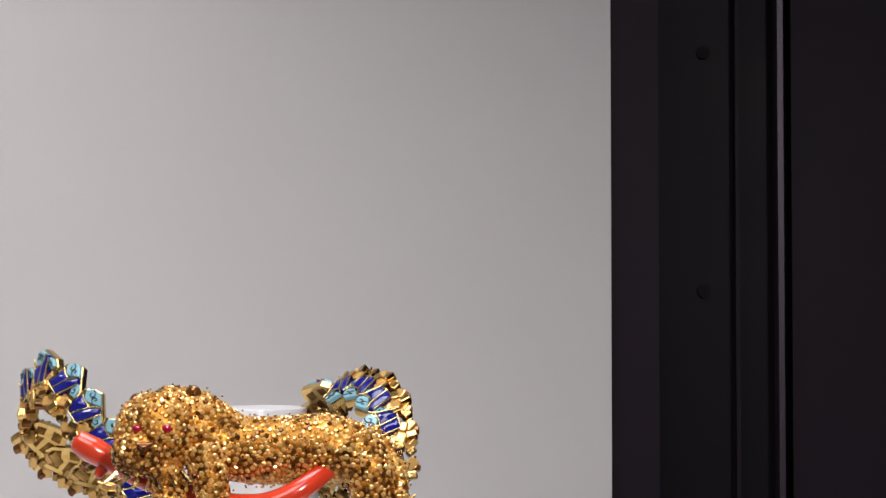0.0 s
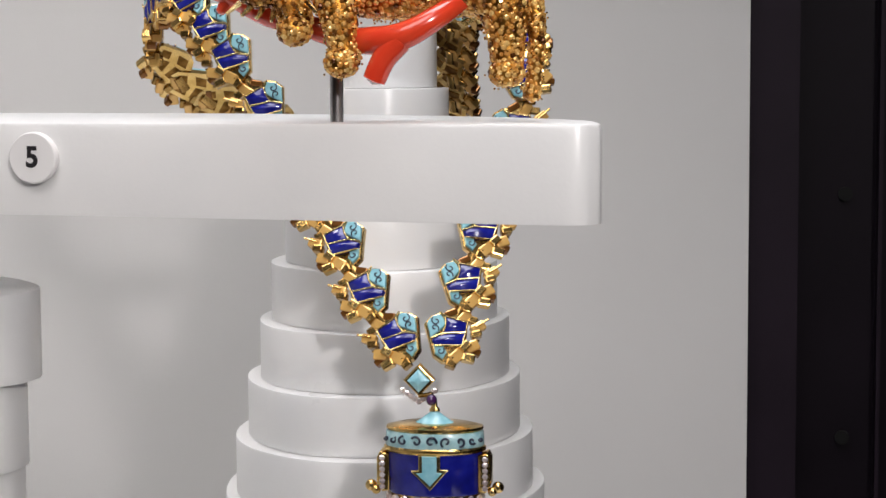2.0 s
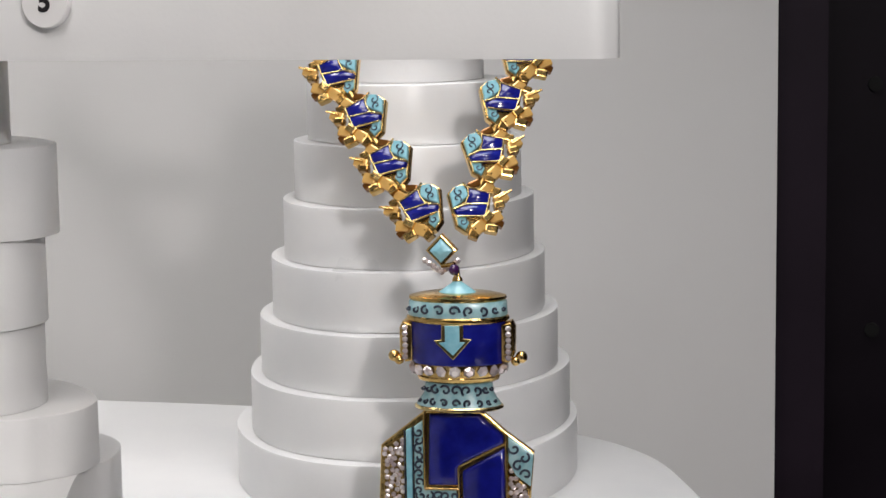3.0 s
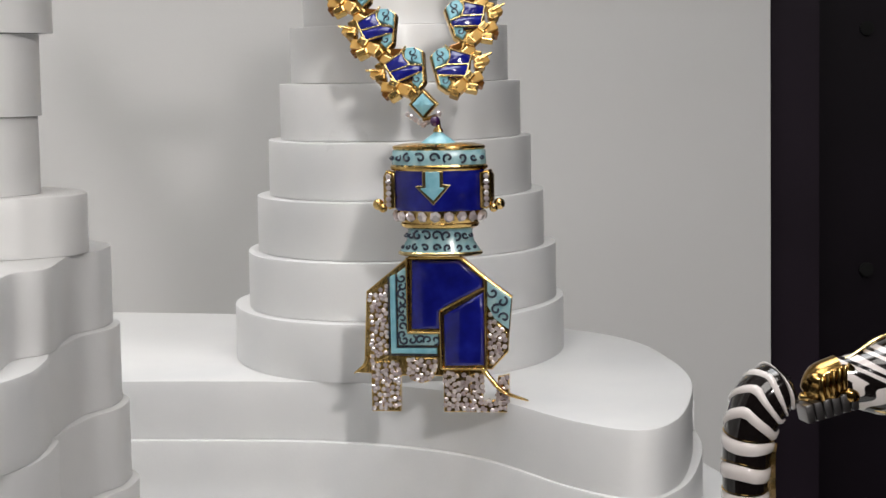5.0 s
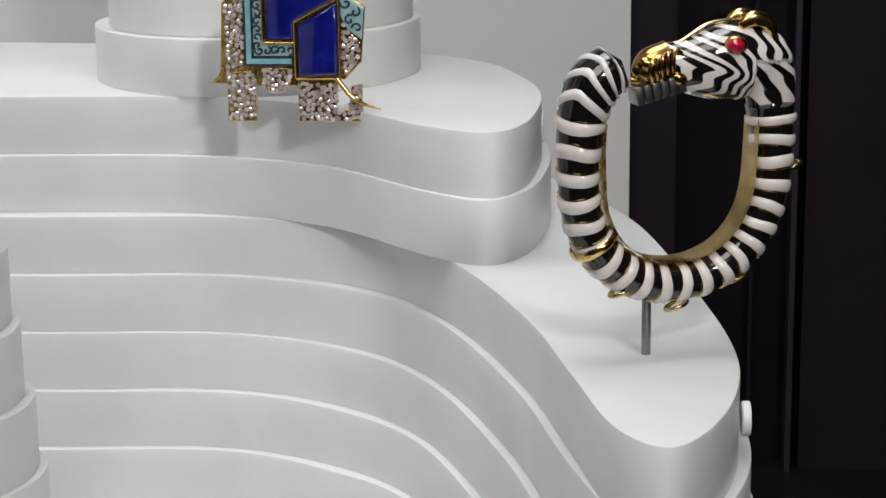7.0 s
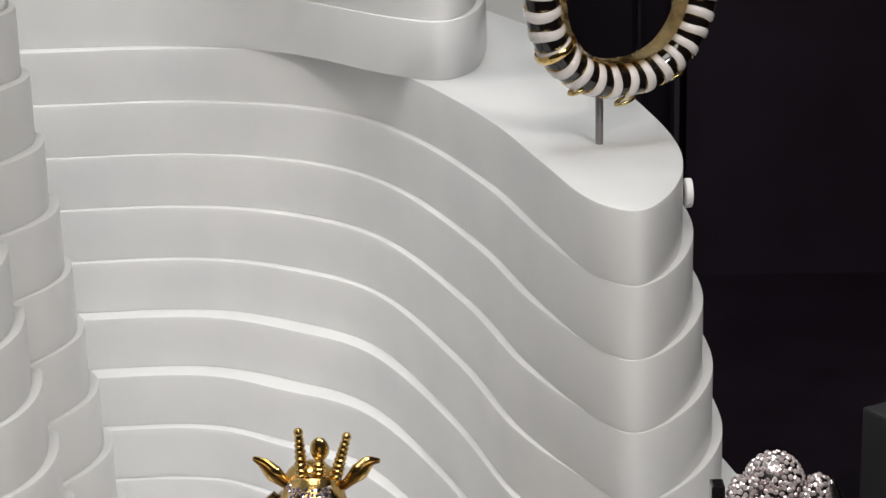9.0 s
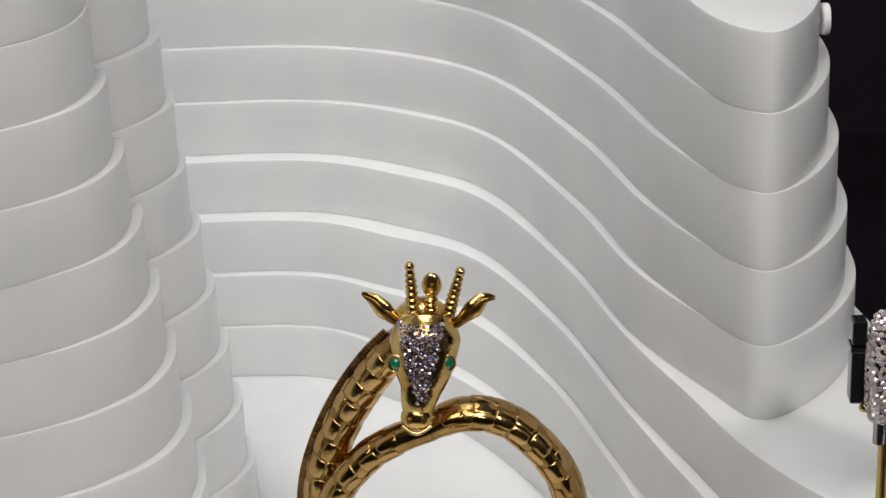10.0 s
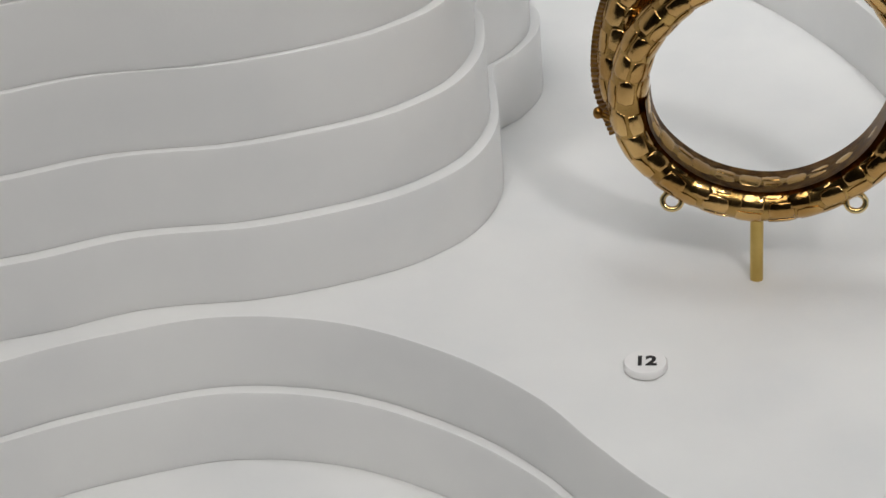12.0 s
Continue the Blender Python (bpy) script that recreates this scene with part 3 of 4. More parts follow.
    spots = spread_on(body, 0.00086, 3, lambda p, w: w[1] < 0.35) + spread_on(head, 0.00086, 4, lambda p, w: w[1] < 0.35)
    rng = random.Random(5)
    # dark rosettes strewn over the pale coat
    rosettes = np.array([p for p, w in spread_on(body, 0.0027, 6) + spread_on(head, 0.0030, 8)])
    kinds = []
    for p, w in spots:
        near = np.min(np.sum((rosettes - p) ** 2, axis=1)) ** 0.5
        face = p[0] < -0.0280 and p[2] < 0.4252
        kinds.append(1 if near < 0.00060 or rng.random() < (0.62 if face else 0.05) else 0)
    gem_mesh([(p, w, 0.00055 * rng.uniform(0.8, 1.25)) for p, w in spots], "pave_stones", [CITRINE, BROWN], cat, "orange, yellow and brown cut stones", kinds)
    claws = bmesh.new()
    for p, w in spots[::3]:
        q = Vector(p) + Vector(w) * 0.0004 + Vector((rng.uniform(-1, 1), 0, rng.uniform(-1, 1))) * 0.0006
        bmesh.ops.create_icosphere(claws, subdivisions=1, radius=0.00024, matrix=Matrix.Translation(q))
    ob = part("gold_prongs", claws, GOLD, cat)
    tagged(ob, kind="stuff")
    slide(cat, (0.0496, -0.5394, 0.4142), 1.06)


big_cat_brooch()


# ---- necklace ----
def link_mesh(hand):
    """One link, facing the viewer (-y), set aslant on the string; hand: the side its gold fringe stands to (-1: to the left)."""
    h = -hand
    link = empty("necklace_link", (0, 0, 0), "gold necklace link with lapis, turquoise and a yellow fringe", "necklace link", "links of the necklace")
    lean = radians(27)
    co, si = math.cos(lean), math.sin(lean)

    def at(*pts):
        """Places in tenths of a millimetre, turned to the string's slant and mirrored for the other string."""
        return [(h * (a * co + c * si) * 1e-4, (c * co - a * si) * 1e-4) for a, c in pts]

    def piece(name, pts, y0, y1, m, label="", bevel=0.0003, dome=0.0, smooth=None):
        bm = bmesh.new()
        plate(bm, at(*pts), y0, y1, bevel, dome)
        return part(name, bm, m, link, label, smooth)

    piece("setting", [(-46, 50), (-14, 77), (40, 88), (68, 80), (90, 60), (84, 0), (80, -46), (56, -70), (14, -84), (-12, -56), (-34, 2)], 0.0020, -0.0006, GOLD, "polished gold setting", 0.0005)
    piece("lapis_stone", [(-38, 40), (23, 65), (32, 38), (42, 17), (-28, 10)], 0.0, -0.0026, LAPIS, "dark blue polished lapis", 0.0006, 0.0007, 50)
    piece("lapis_stone", [(-27, 6), (44, 13), (79, 1), (72, -18), (-10, -29)], 0.0, -0.0026, LAPIS, "dark blue polished lapis", 0.0006, 0.0007, 50)
    cap = piece("turquoise_cap", [(39, 80), (64, 76), (84, 58), (81, 8), (50, 26), (28, 43), (31, 66)], 0.0, -0.0021, TURQ, "pale turquoise enamel cap", 0.0004)
    foot = piece("turquoise_foot", [(46, -24), (75, -15), (74, -44), (54, -63), (39, -44)], 0.0, -0.0018, TURQ, "pale turquoise enamel tip", 0.0004)
    for owner, y, marks in ((cap, -0.0022, ((56, 58, 15, 0.4, 1), (64, 36, 13, 3.4, 1))), (foot, -0.0019, ((58, -38, 13, 1.0, -1),))):
        bm = bmesh.new()
        for a, c, size, turn, way in marks:
            scroll(bm, at((a, c))[0], size * 1e-4, y, turn, int(h) * way, 0.00022)
        part("scrollwork", bm, SCROLL, owner)
    # solid plates at the back of the setting, coloured dark like shaded open cells
    for cell in (((-28, 42), (18, 62), (24, 30), (-22, 14)), ((34, 66), (66, 60), (70, 20), (36, 30)), ((-14, -2), (30, 4), (28, -34), (2, -44)), ((40, -4), (68, -8), (64, -40), (38, -36))):
        piece("back_cell", cell, 0.0022, 0.0010, DEEP, "", 0.0002)
    # gold ridges between and round the stones
    for run in (((-29, 8), (43, 15), (82, 4)), ((43, 15), (29, 41), (26, 66)), ((-40, 40), (24, 67), (40, 84)), ((-40, 40), (-28, 8), (-10, -32), (74, -20))):
        bm = bmesh.new()
        tube(bm, [(x, -0.0024, z) for x, z in at(*run)], 0.00032, 8)
        part("gold_ridge", bm, PALE, link, smooth=60)
    # the fringe: stubby cut blocks in gold claws
    for a, c, w, t, tilt, fore, m in ((-74, 26, 46, 30, -22, 0.0006, CITRINE), (-62, 2, 34, 22, -8, -0.0006, OLD_GOLD), (-44, -34, 44, 34, -16, 0.0000, CITRINE), (-56, -52, 26, 20, 30, 0.0010, BROWN), (-26, -70, 40, 26, 18, -0.0004, GOLD),
                                      (8, -58, 46, 36, -34, 0.0000, CITRINE), (30, -80, 32, 26, 28, 0.0002, OLD_GOLD), (-34, 62, 50, 30, -38, 0.0008, CITRINE), (-62, 52, 32, 24, 22, 0.0012, OLD_GOLD), (-20, -34, 36, 26, -40, -0.0010, GOLD), (2, 82, 40, 22, -16, 0.0006, BROWN)):
        (x, z), = at((a, c))
        bm = bmesh.new()
        brick(bm, (x, fore, z), (w * 1e-4, 0.0034, t * 1e-4), (0, h * (tilt * -1 + math.degrees(lean)), 0), 0.0005)
        part("fringe_stone", bm, m, link)
    for a, c, b0, d in ((-108, 34, -64, 14), (-68, -30, -22, -44), (-14, -50, 26, -78)):
        bm = bmesh.new()
        (x0, z0), (x1, z1) = at((a, c + 12), (b0, d + 12))
        tube(bm, [(x0, -0.0010, z0), (x1, -0.0014, z1)], 0.0004, 6)
        part("claw", bm, GOLD, link, smooth=60)
    bm = bmesh.new()
    (x0, z0), (x1, z1) = at((-10, 60), (-40, 110))
    tube(bm, [(x0, 0.0014, z0), (x1, 0.0014, z1)], 0.0020, 10)
    part("joint", bm, OLD_GOLD, link, smooth=60)
    return link


def set_links(path, hand, gap, face):
    """Hangs links along a path, closer where it turns back over the top; face: which way a link looks at a share of the path."""
    path = spline(path, 24)
    run = np.r_[0, np.cumsum(np.linalg.norm(np.diff(path, axis=0), axis=1))]
    first = link_mesh(hand)
    made, d, n = first, gap * 0.5, 0
    while d < run[-1]:
        p = Vector([np.interp(d, run, path[:, i]) for i in range(3)])
        e = min(d + 0.004, run[-1])
        q = Vector([np.interp(e, run, path[:, i]) for i in range(3)])
        up = (q - p).normalized()
        out = Vector(face(d / run[-1]))
        back = -(out - up * out.dot(up)).normalized()
        side = back.cross(up).normalized()
        m = Matrix((side, back, up)).transposed().to_4x4()
        m.translation = p
        if n:
            copy_thing(first, m)
        else:
            first.matrix_basis = m
        d += gap * (1.0 if d < 0.42 * run[-1] else 0.66)
        n += 1


left = [(-0.0362, 0.0300, 0.3165), (-0.0443, 0.0340, 0.3240), (-0.0549, 0.0420, 0.3373), (-0.0640, 0.0510, 0.3512), (-0.0743, 0.0600, 0.3645), (-0.0890, 0.0690, 0.3890), (-0.1035, 0.0710, 0.4095), (-0.1158, 0.0760, 0.4247), (-0.1250, 0.0860, 0.4315),
        (-0.1350, 0.0980, 0.4245), (-0.1370, 0.1080, 0.4122), (-0.1305, 0.1180, 0.4005), (-0.1190, 0.1280, 0.3930), (-0.1000, 0.1480, 0.3830)]
right = [(-0.0278, 0.0300, 0.3165), (-0.0232, 0.0340, 0.3240), (-0.0202, 0.0420, 0.3375), (-0.0168, 0.0510, 0.3512), (-0.0120, 0.0600, 0.3645), (-0.0068, 0.0690, 0.3830), (-0.0042, 0.0710, 0.3990), (-0.0048, 0.0760, 0.4140), (-0.0090, 0.0860, 0.4245), (-0.0170, 0.0980, 0.4290), (-0.0280, 0.1080, 0.4260), (-0.0330, 0.1240, 0.4150), (-0.0350, 0.1500, 0.3900)]
set_links(left, -1, 0.0190, lambda f: (0.06 - 0.7 * max(0, f - 0.45), -1.0 + 4.5 * max(0, f - 0.55), 0.15 + 0.5 * max(0, f - 0.5)))
set_links(right, 1, 0.0186, lambda f: (0.15 + 0.6 * max(0, f - 0.55), -1.0 + 4.5 * max(0, f - 0.60), 0.15 + 1.6 * max(0, f - 0.5)))


# ---- elephant pendant ----
def elephant_pendant():
    pend = empty("elephant_pendant", (-0.034, 0.045, 0.2105), "gold elephant pendant in lapis, turquoise and diamonds below an urn", "pendant")
    SX, X0, Z0 = 1 / 5170.0, -0.0576 - 647 / 5170.0, 0.2619 + 408 / 5170.0

    def at(*pts):
        return [(X0 + a * SX, Z0 - c * SX) for a, c in pts]

    y = 0.044

    def piece(name, pts, front, m, label="", bevel=0.0004, dome=0.0, back=0.0, smooth=None):
        bm = bmesh.new()
        plate(bm, at(*pts), y + 0.0016 + back, y - front, bevel, dome)
        return part(name, bm, m, pend, label, smooth)

    piece("backplate", [(722, 405), (812, 405), (852, 440), (898, 474), (893, 532), (890, 570), (862, 600), (846, 600), (846, 612), (704, 612), (704, 604), (650, 608), (622, 607), (640, 590), (646, 466)], 0.0008, GOLD, "polished gold outline")
    piece("body_stone", [(727, 411), (810, 411), (848, 446), (848, 460), (786, 492), (774, 502), (774, 530), (724, 531)], 0.0026, LAPIS, "large polished lapis stone", 0.0012, smooth=50)
    piece("head_stone", [(850, 466), (850, 592), (781, 594), (781, 506), (790, 500)], 0.0031, LAPIS, "polished lapis head stone", 0.0012, smooth=50)
    for a, c in (((719, 407), (719, 536)), ((719, 536), (775, 536)), ((775, 498), (852, 458)), ((775, 500), (776, 598)), ((776, 598), (854, 598)), ((853, 446), (854, 598)), ((722, 407), (812, 407)), ((812, 407), (853, 444))):
        (ax, az), (cx, cz) = at(a, c)
        bm = bmesh.new()
        tube(bm, [(ax, y - 0.0022, az), (cx, y - 0.0022, cz)], 0.00042, 8)
        part("gold_rim", bm, GOLD, pend, smooth=60)
    piece("turquoise_strip", [(688, 440), (698, 435), (698, 563), (768, 563), (768, 573), (688, 573)], 0.0020, TURQ, "pale turquoise border")
    piece("enamel_panel", [(701, 434), (717, 422), (717, 538), (770, 538), (770, 559), (701, 559)], 0.0016, node_pale, "pale enamel panel with dark scrolls")
    bm = bmesh.new()
    for k in range(8):
        (sx, sz), = at((709, 442 + 14 * k))
        scroll(bm, (sx, sz), 0.0016, y - 0.0018, 0.6 * k, 1 if k % 2 else -1, 0.00038)
    for k in range(5):
        (sx, sz), = at((712 + 13.5 * k, 549))
        scroll(bm, (sx, sz), 0.0016, y - 0.0018, 1.2 * k, 1 if k % 2 else -1, 0.00038)
    for a, c in (((699.5, 434), (699.5, 561)), ((699.5, 561), (770, 561)), ((686, 440), (686, 575)), ((686, 575), (770, 575))):
        (ax, az), (cx, cz) = at(a, c)
        tube(bm, [(ax, y - 0.0019, az), (cx, y - 0.0019, cz)], 0.0002, 6)
    part("scrollwork", bm, SCROLL, pend)
    piece("ear_panel", [(856, 447), (897, 476), (892, 530), (868, 512), (856, 490)], 0.0016, node_pale, "grey enamel ear panel")
    bm = bmesh.new()
    for k, (a, c) in enumerate(((866, 467), (882, 482), (872, 496), (885, 510))):
        (sx, sz), = at((a, c))
        scroll(bm, (sx, sz), 0.0019, y - 0.0018, k, 1 if k % 2 else -1, 0.00042)
    part("ear_scrollwork", bm, SCROLL, pend)

    # diamond-set panels, each a shallow gold tray full of stones
    trays = [("flank", [(649, 468), (684, 449), (684, 578), (650, 596)]), ("hind_leg", [(652, 588), (700, 585), (704, 600), (702, 674), (652, 674)]), ("belly", [(712, 580), (768, 580), (766, 606), (756, 620), (740, 625), (724, 620), (712, 606)]),
             ("fore_leg", [(778, 602), (824, 602), (824, 674), (778, 674)]), ("cheek", [(858, 495), (868, 514), (890, 536), (886, 566), (866, 592), (857, 594)]), ("trunk_upper", [(826, 608), (848, 604), (845, 650), (846, 674), (824, 674)]), ("trunk_tip", [(872, 612), (891, 608), (891, 674), (846, 674), (846, 656), (868, 652)])]
    for n, (name, pts) in enumerate(trays):
        tray = piece(name, pts, 0.0010, GOLD, "", 0.0003)
        bm = bmesh.new()
        q = np.array(at(*pts))
        mid = q.mean(0)
        v = [bm.verts.new((mid[0] + (a - mid[0]) * 0.90, y - 0.0010, mid[1] + (c - mid[1]) * 0.90)) for a, c in q]
        bm.faces.new(v)
        bmesh.ops.triangulate(bm, faces=bm.faces[:])
        spots = spread_on(bm, 0.00132, 20 + n)
        bm.free()
        gem_mesh([(p, (0, -1, 0), 0.00092) for p, w in spots], "pave", DIAMOND, tray, "sparkling white stones")
    bm = bmesh.new()
    (a, c), (d, e), (f, g) = at((848, 598), (880, 634), (925, 651))
    tube(bm, spline([(a, y - 0.002, c), (d, y - 0.003, e), (f, y - 0.003, g)], 8), [0.0009, 0.0008, 0.0003], 10)
    part("tusk", bm, GOLD, pend, "curved gold tusk", smooth=60)
    bm = bmesh.new()
    (a, c), (d, e), (f, g) = at((646, 578), (640, 594), (622, 608))
    tube(bm, spline([(a, y - 0.001, c), (d, y - 0.001, e), (f, y - 0.001, g)], 6), [0.0007, 0.0006, 0.0002], 8)
    part("tail", bm, GOLD, pend, "little gold tail", smooth=60)

    # urn above the back
    cx, cy, flat = X0 + 775 * SX, y + 0.001, 0.62

    def turned(name, prof, m, label="", smooth=40):
        bm = bmesh.new()
        lathe(bm, [(r * SX, Z0 - v * SX) for r, v in prof], (cx, cy), 48, flat)
        return part(name, bm, m, pend, label, smooth)

    turned("neck", [(11, 409), (11, 396)], GOLD)
    turned("foot", [(71, 400), (70, 397), (58, 378), (55, 360), (60, 356)], node_pale, "flared enamel foot")
    turned("foot_rim", [(70, 403), (73, 401), (73, 398), (70, 396)], PALE)
    turned("waist_ring", [(60, 357), (66, 354), (68, 349), (64, 345)], GOLD)
    turned("gem_seat", [(64, 350), (72, 338), (74, 326), (74, 322)], GOLD)
    turned("drum", [(76, 326), (78, 322), (78, 258), (76, 254)], LAPIS, "polished lapis drum")
    turned("drum_ring", [(80, 258), (84, 255), (84, 251), (80, 248)], GOLD)
    turned("lid_band", [(80, 250), (81, 246), (80, 226), (76, 222)], node_pale, "enamel lid band")
    turned("lid_ring", [(77, 224), (80, 221), (79, 217), (62, 213), (36, 212)], GOLD)
    turned("lid_cone", [(34, 214), (26, 209), (18, 203), (8, 196), (5, 186)], TURQ, "pale turquoise cone lid")
    turned("cone_tip", [(9, 194), (8, 190), (5, 186), (4, 178)], GOLD)
    bm = bmesh.new()
    ball(bm, (cx - 0.0010, cy, Z0 - 176 * SX), 0.0018)
    part("bead", bm, AMETHYST, pend, "violet bead", smooth=60)
    spots = []
    for k in range(20):
        a = 2 * math.pi * k / 20
        spots.append(((cx + 76 * SX * math.cos(a), cy + 76 * SX * flat * math.sin(a), Z0 - 336 * SX), (math.cos(a), math.sin(a), -0.3), 0.0019))
    gem_mesh(spots, "diamond_band", DIAMOND, pend, "ring of round white stones")
    bm = bmesh.new()
    for k in range(9):
        a = -math.pi / 2 + (k - 4) * 0.30
        for rr, v, size in ((82.5, 236, 0.0019), (59.5, 368, 0.0019), (66, 388, 0.0014)):
            sx, sy = cx + rr * SX * math.cos(a), cy + rr * SX * flat * math.sin(a) - 0.0001
            scroll(bm, (sx, Z0 - v * SX), size * abs(math.cos(a + math.pi / 2)), sy, 0.8 * k, 1 if k % 2 else -1, 0.00040)
    tagged(part("urn_scrollwork", bm, SCROLL, pend), kind="stuff")
    front = cy - 78 * SX * flat
    bm = bmesh.new()
    plate(bm, at((754, 258), (790, 258), (790, 280), (803, 281), (773, 316), (741, 283), (754, 282)), front + 0.004, front - 0.0003, 0.0003)
    part("arrow_rim", bm, PALE, pend)
    bm = bmesh.new()
    plate(bm, at((760, 259), (784, 259), (784, 285), (793, 286), (773, 308), (750, 287), (760, 286)), front + 0.004, front - 0.0007, 0.0003)
    part("arrow", bm, TURQ, pend, "turquoise arrow")
    for s in (-1, 1):
        bm = bmesh.new()
        hx = lambda v: cx + s * v * SX
        plate(bm, [(hx(72), Z0 - 262 * SX), (hx(88), Z0 - 258 * SX), (hx(93), Z0 - 268 * SX), (hx(93), Z0 - 312 * SX), (hx(84), Z0 - 324 * SX), (hx(72), Z0 - 322 * SX)], cy + 0.0030, cy - 0.0044, 0.0005)
        ball(bm, (hx(104), cy - 0.002, Z0 - 316 * SX), 0.0019)
        ball(bm, (hx(95), cy - 0.003, Z0 - 322 * SX), 0.0015)
        part("handle", bm, GOLD, pend, "gold side mount with a ball", smooth=40)
        gem_mesh([((hx(84), cy - 0.0045, Z0 - (268 + 9.5 * k) * SX), (0, -1, 0), 0.0010) for k in range(6)], "handle_stones", DIAMOND, pend)
    # square turquoise between the two strings of links
    bm = bmesh.new()
    q = (X0 + 757 * SX - 0.0020, 0.3123)
    plate(bm, [(q[0], q[1] + 0.0052), (q[0] + 0.0050, q[1]), (q[0], q[1] - 0.0052), (q[0] - 0.0050, q[1])], 0.052, 0.0485, 0.0005)
    part("square_setting", bm, GOLD, pend)
    bm = bmesh.new()
    plate(bm, [(q[0], q[1] + 0.0038), (q[0] + 0.0036, q[1]), (q[0], q[1] - 0.0038), (q[0] - 0.0036, q[1])], 0.050, 0.0470, 0.0008, 0.0006)
    part("square_stone", bm, TURQ, pend, "square turquoise stone")
    gem_mesh([((q[0] + 0.0013 * k, 0.0485, q[1] - 0.0068 + 0.0009 * abs(k)), (0, -1, 0), 0.0010) for k in range(-4, 5)], "square_diamonds", DIAMOND, pend)
    bm = bmesh.new()
    tube(bm, [(q[0], 0.049, q[1] - 0.005), (cx - 0.001, 0.047, Z0 - 168 * SX)], 0.0007, 8)
    part("hook", bm, GOLD, pend)
    slide(pend, (0.0726, -0.5784, 0.3212), 0.9486, 0.0006)


elephant_pendant()


# ---- zebra bangle ----
def frames_along(path, up):
    tang = np.gradient(path, axis=0)
    out = []
    for q, t in zip(path, tang):
        t = Vector(t).normalized()
        u = Vector(up)
        u = (u - t * u.dot(t)).normalized()
        out.append((Vector(q), t.cross(u), u))
    return out


def band(bm, path, radii, flat, up, f0, f1, lift, zig, sides=28, rows=5):
    """A band round a rod between two shares of its length, standing proud by lift, its edges in zigzag."""
    fr = frames_along(path, up)
    n = len(path) - 1
    grid = []
    for i in range(rows):
        ring = []
        for k in range(sides):
            a = 2 * math.pi * k / sides
            f = f0 + (f1 - f0) * i / (rows - 1) + zig(a)
            x = min(max(f, 0), 1) * n
            j = min(int(x), n - 1)
            w = x - j
            q = fr[j][0].lerp(fr[j + 1][0], w)
            s = fr[j][1].lerp(fr[j + 1][1], w)
            u = fr[j][2].lerp(fr[j + 1][2], w)
            r = float(np.interp(x / n, np.linspace(0, 1, len(radii)), radii)) + (lift if 0 < i < rows - 1 else -0.0001)
            ring.append(bm.verts.new(q + s * (r * math.cos(a)) + u * ((r * flat) * math.sin(a))))
        grid.append(ring)
    for a, c in zip(grid, grid[1:]):
        for k in range(sides):
            bm.faces.new((c[k], c[(k + 1) % sides], a[(k + 1) % sides], a[k]))
    return bm


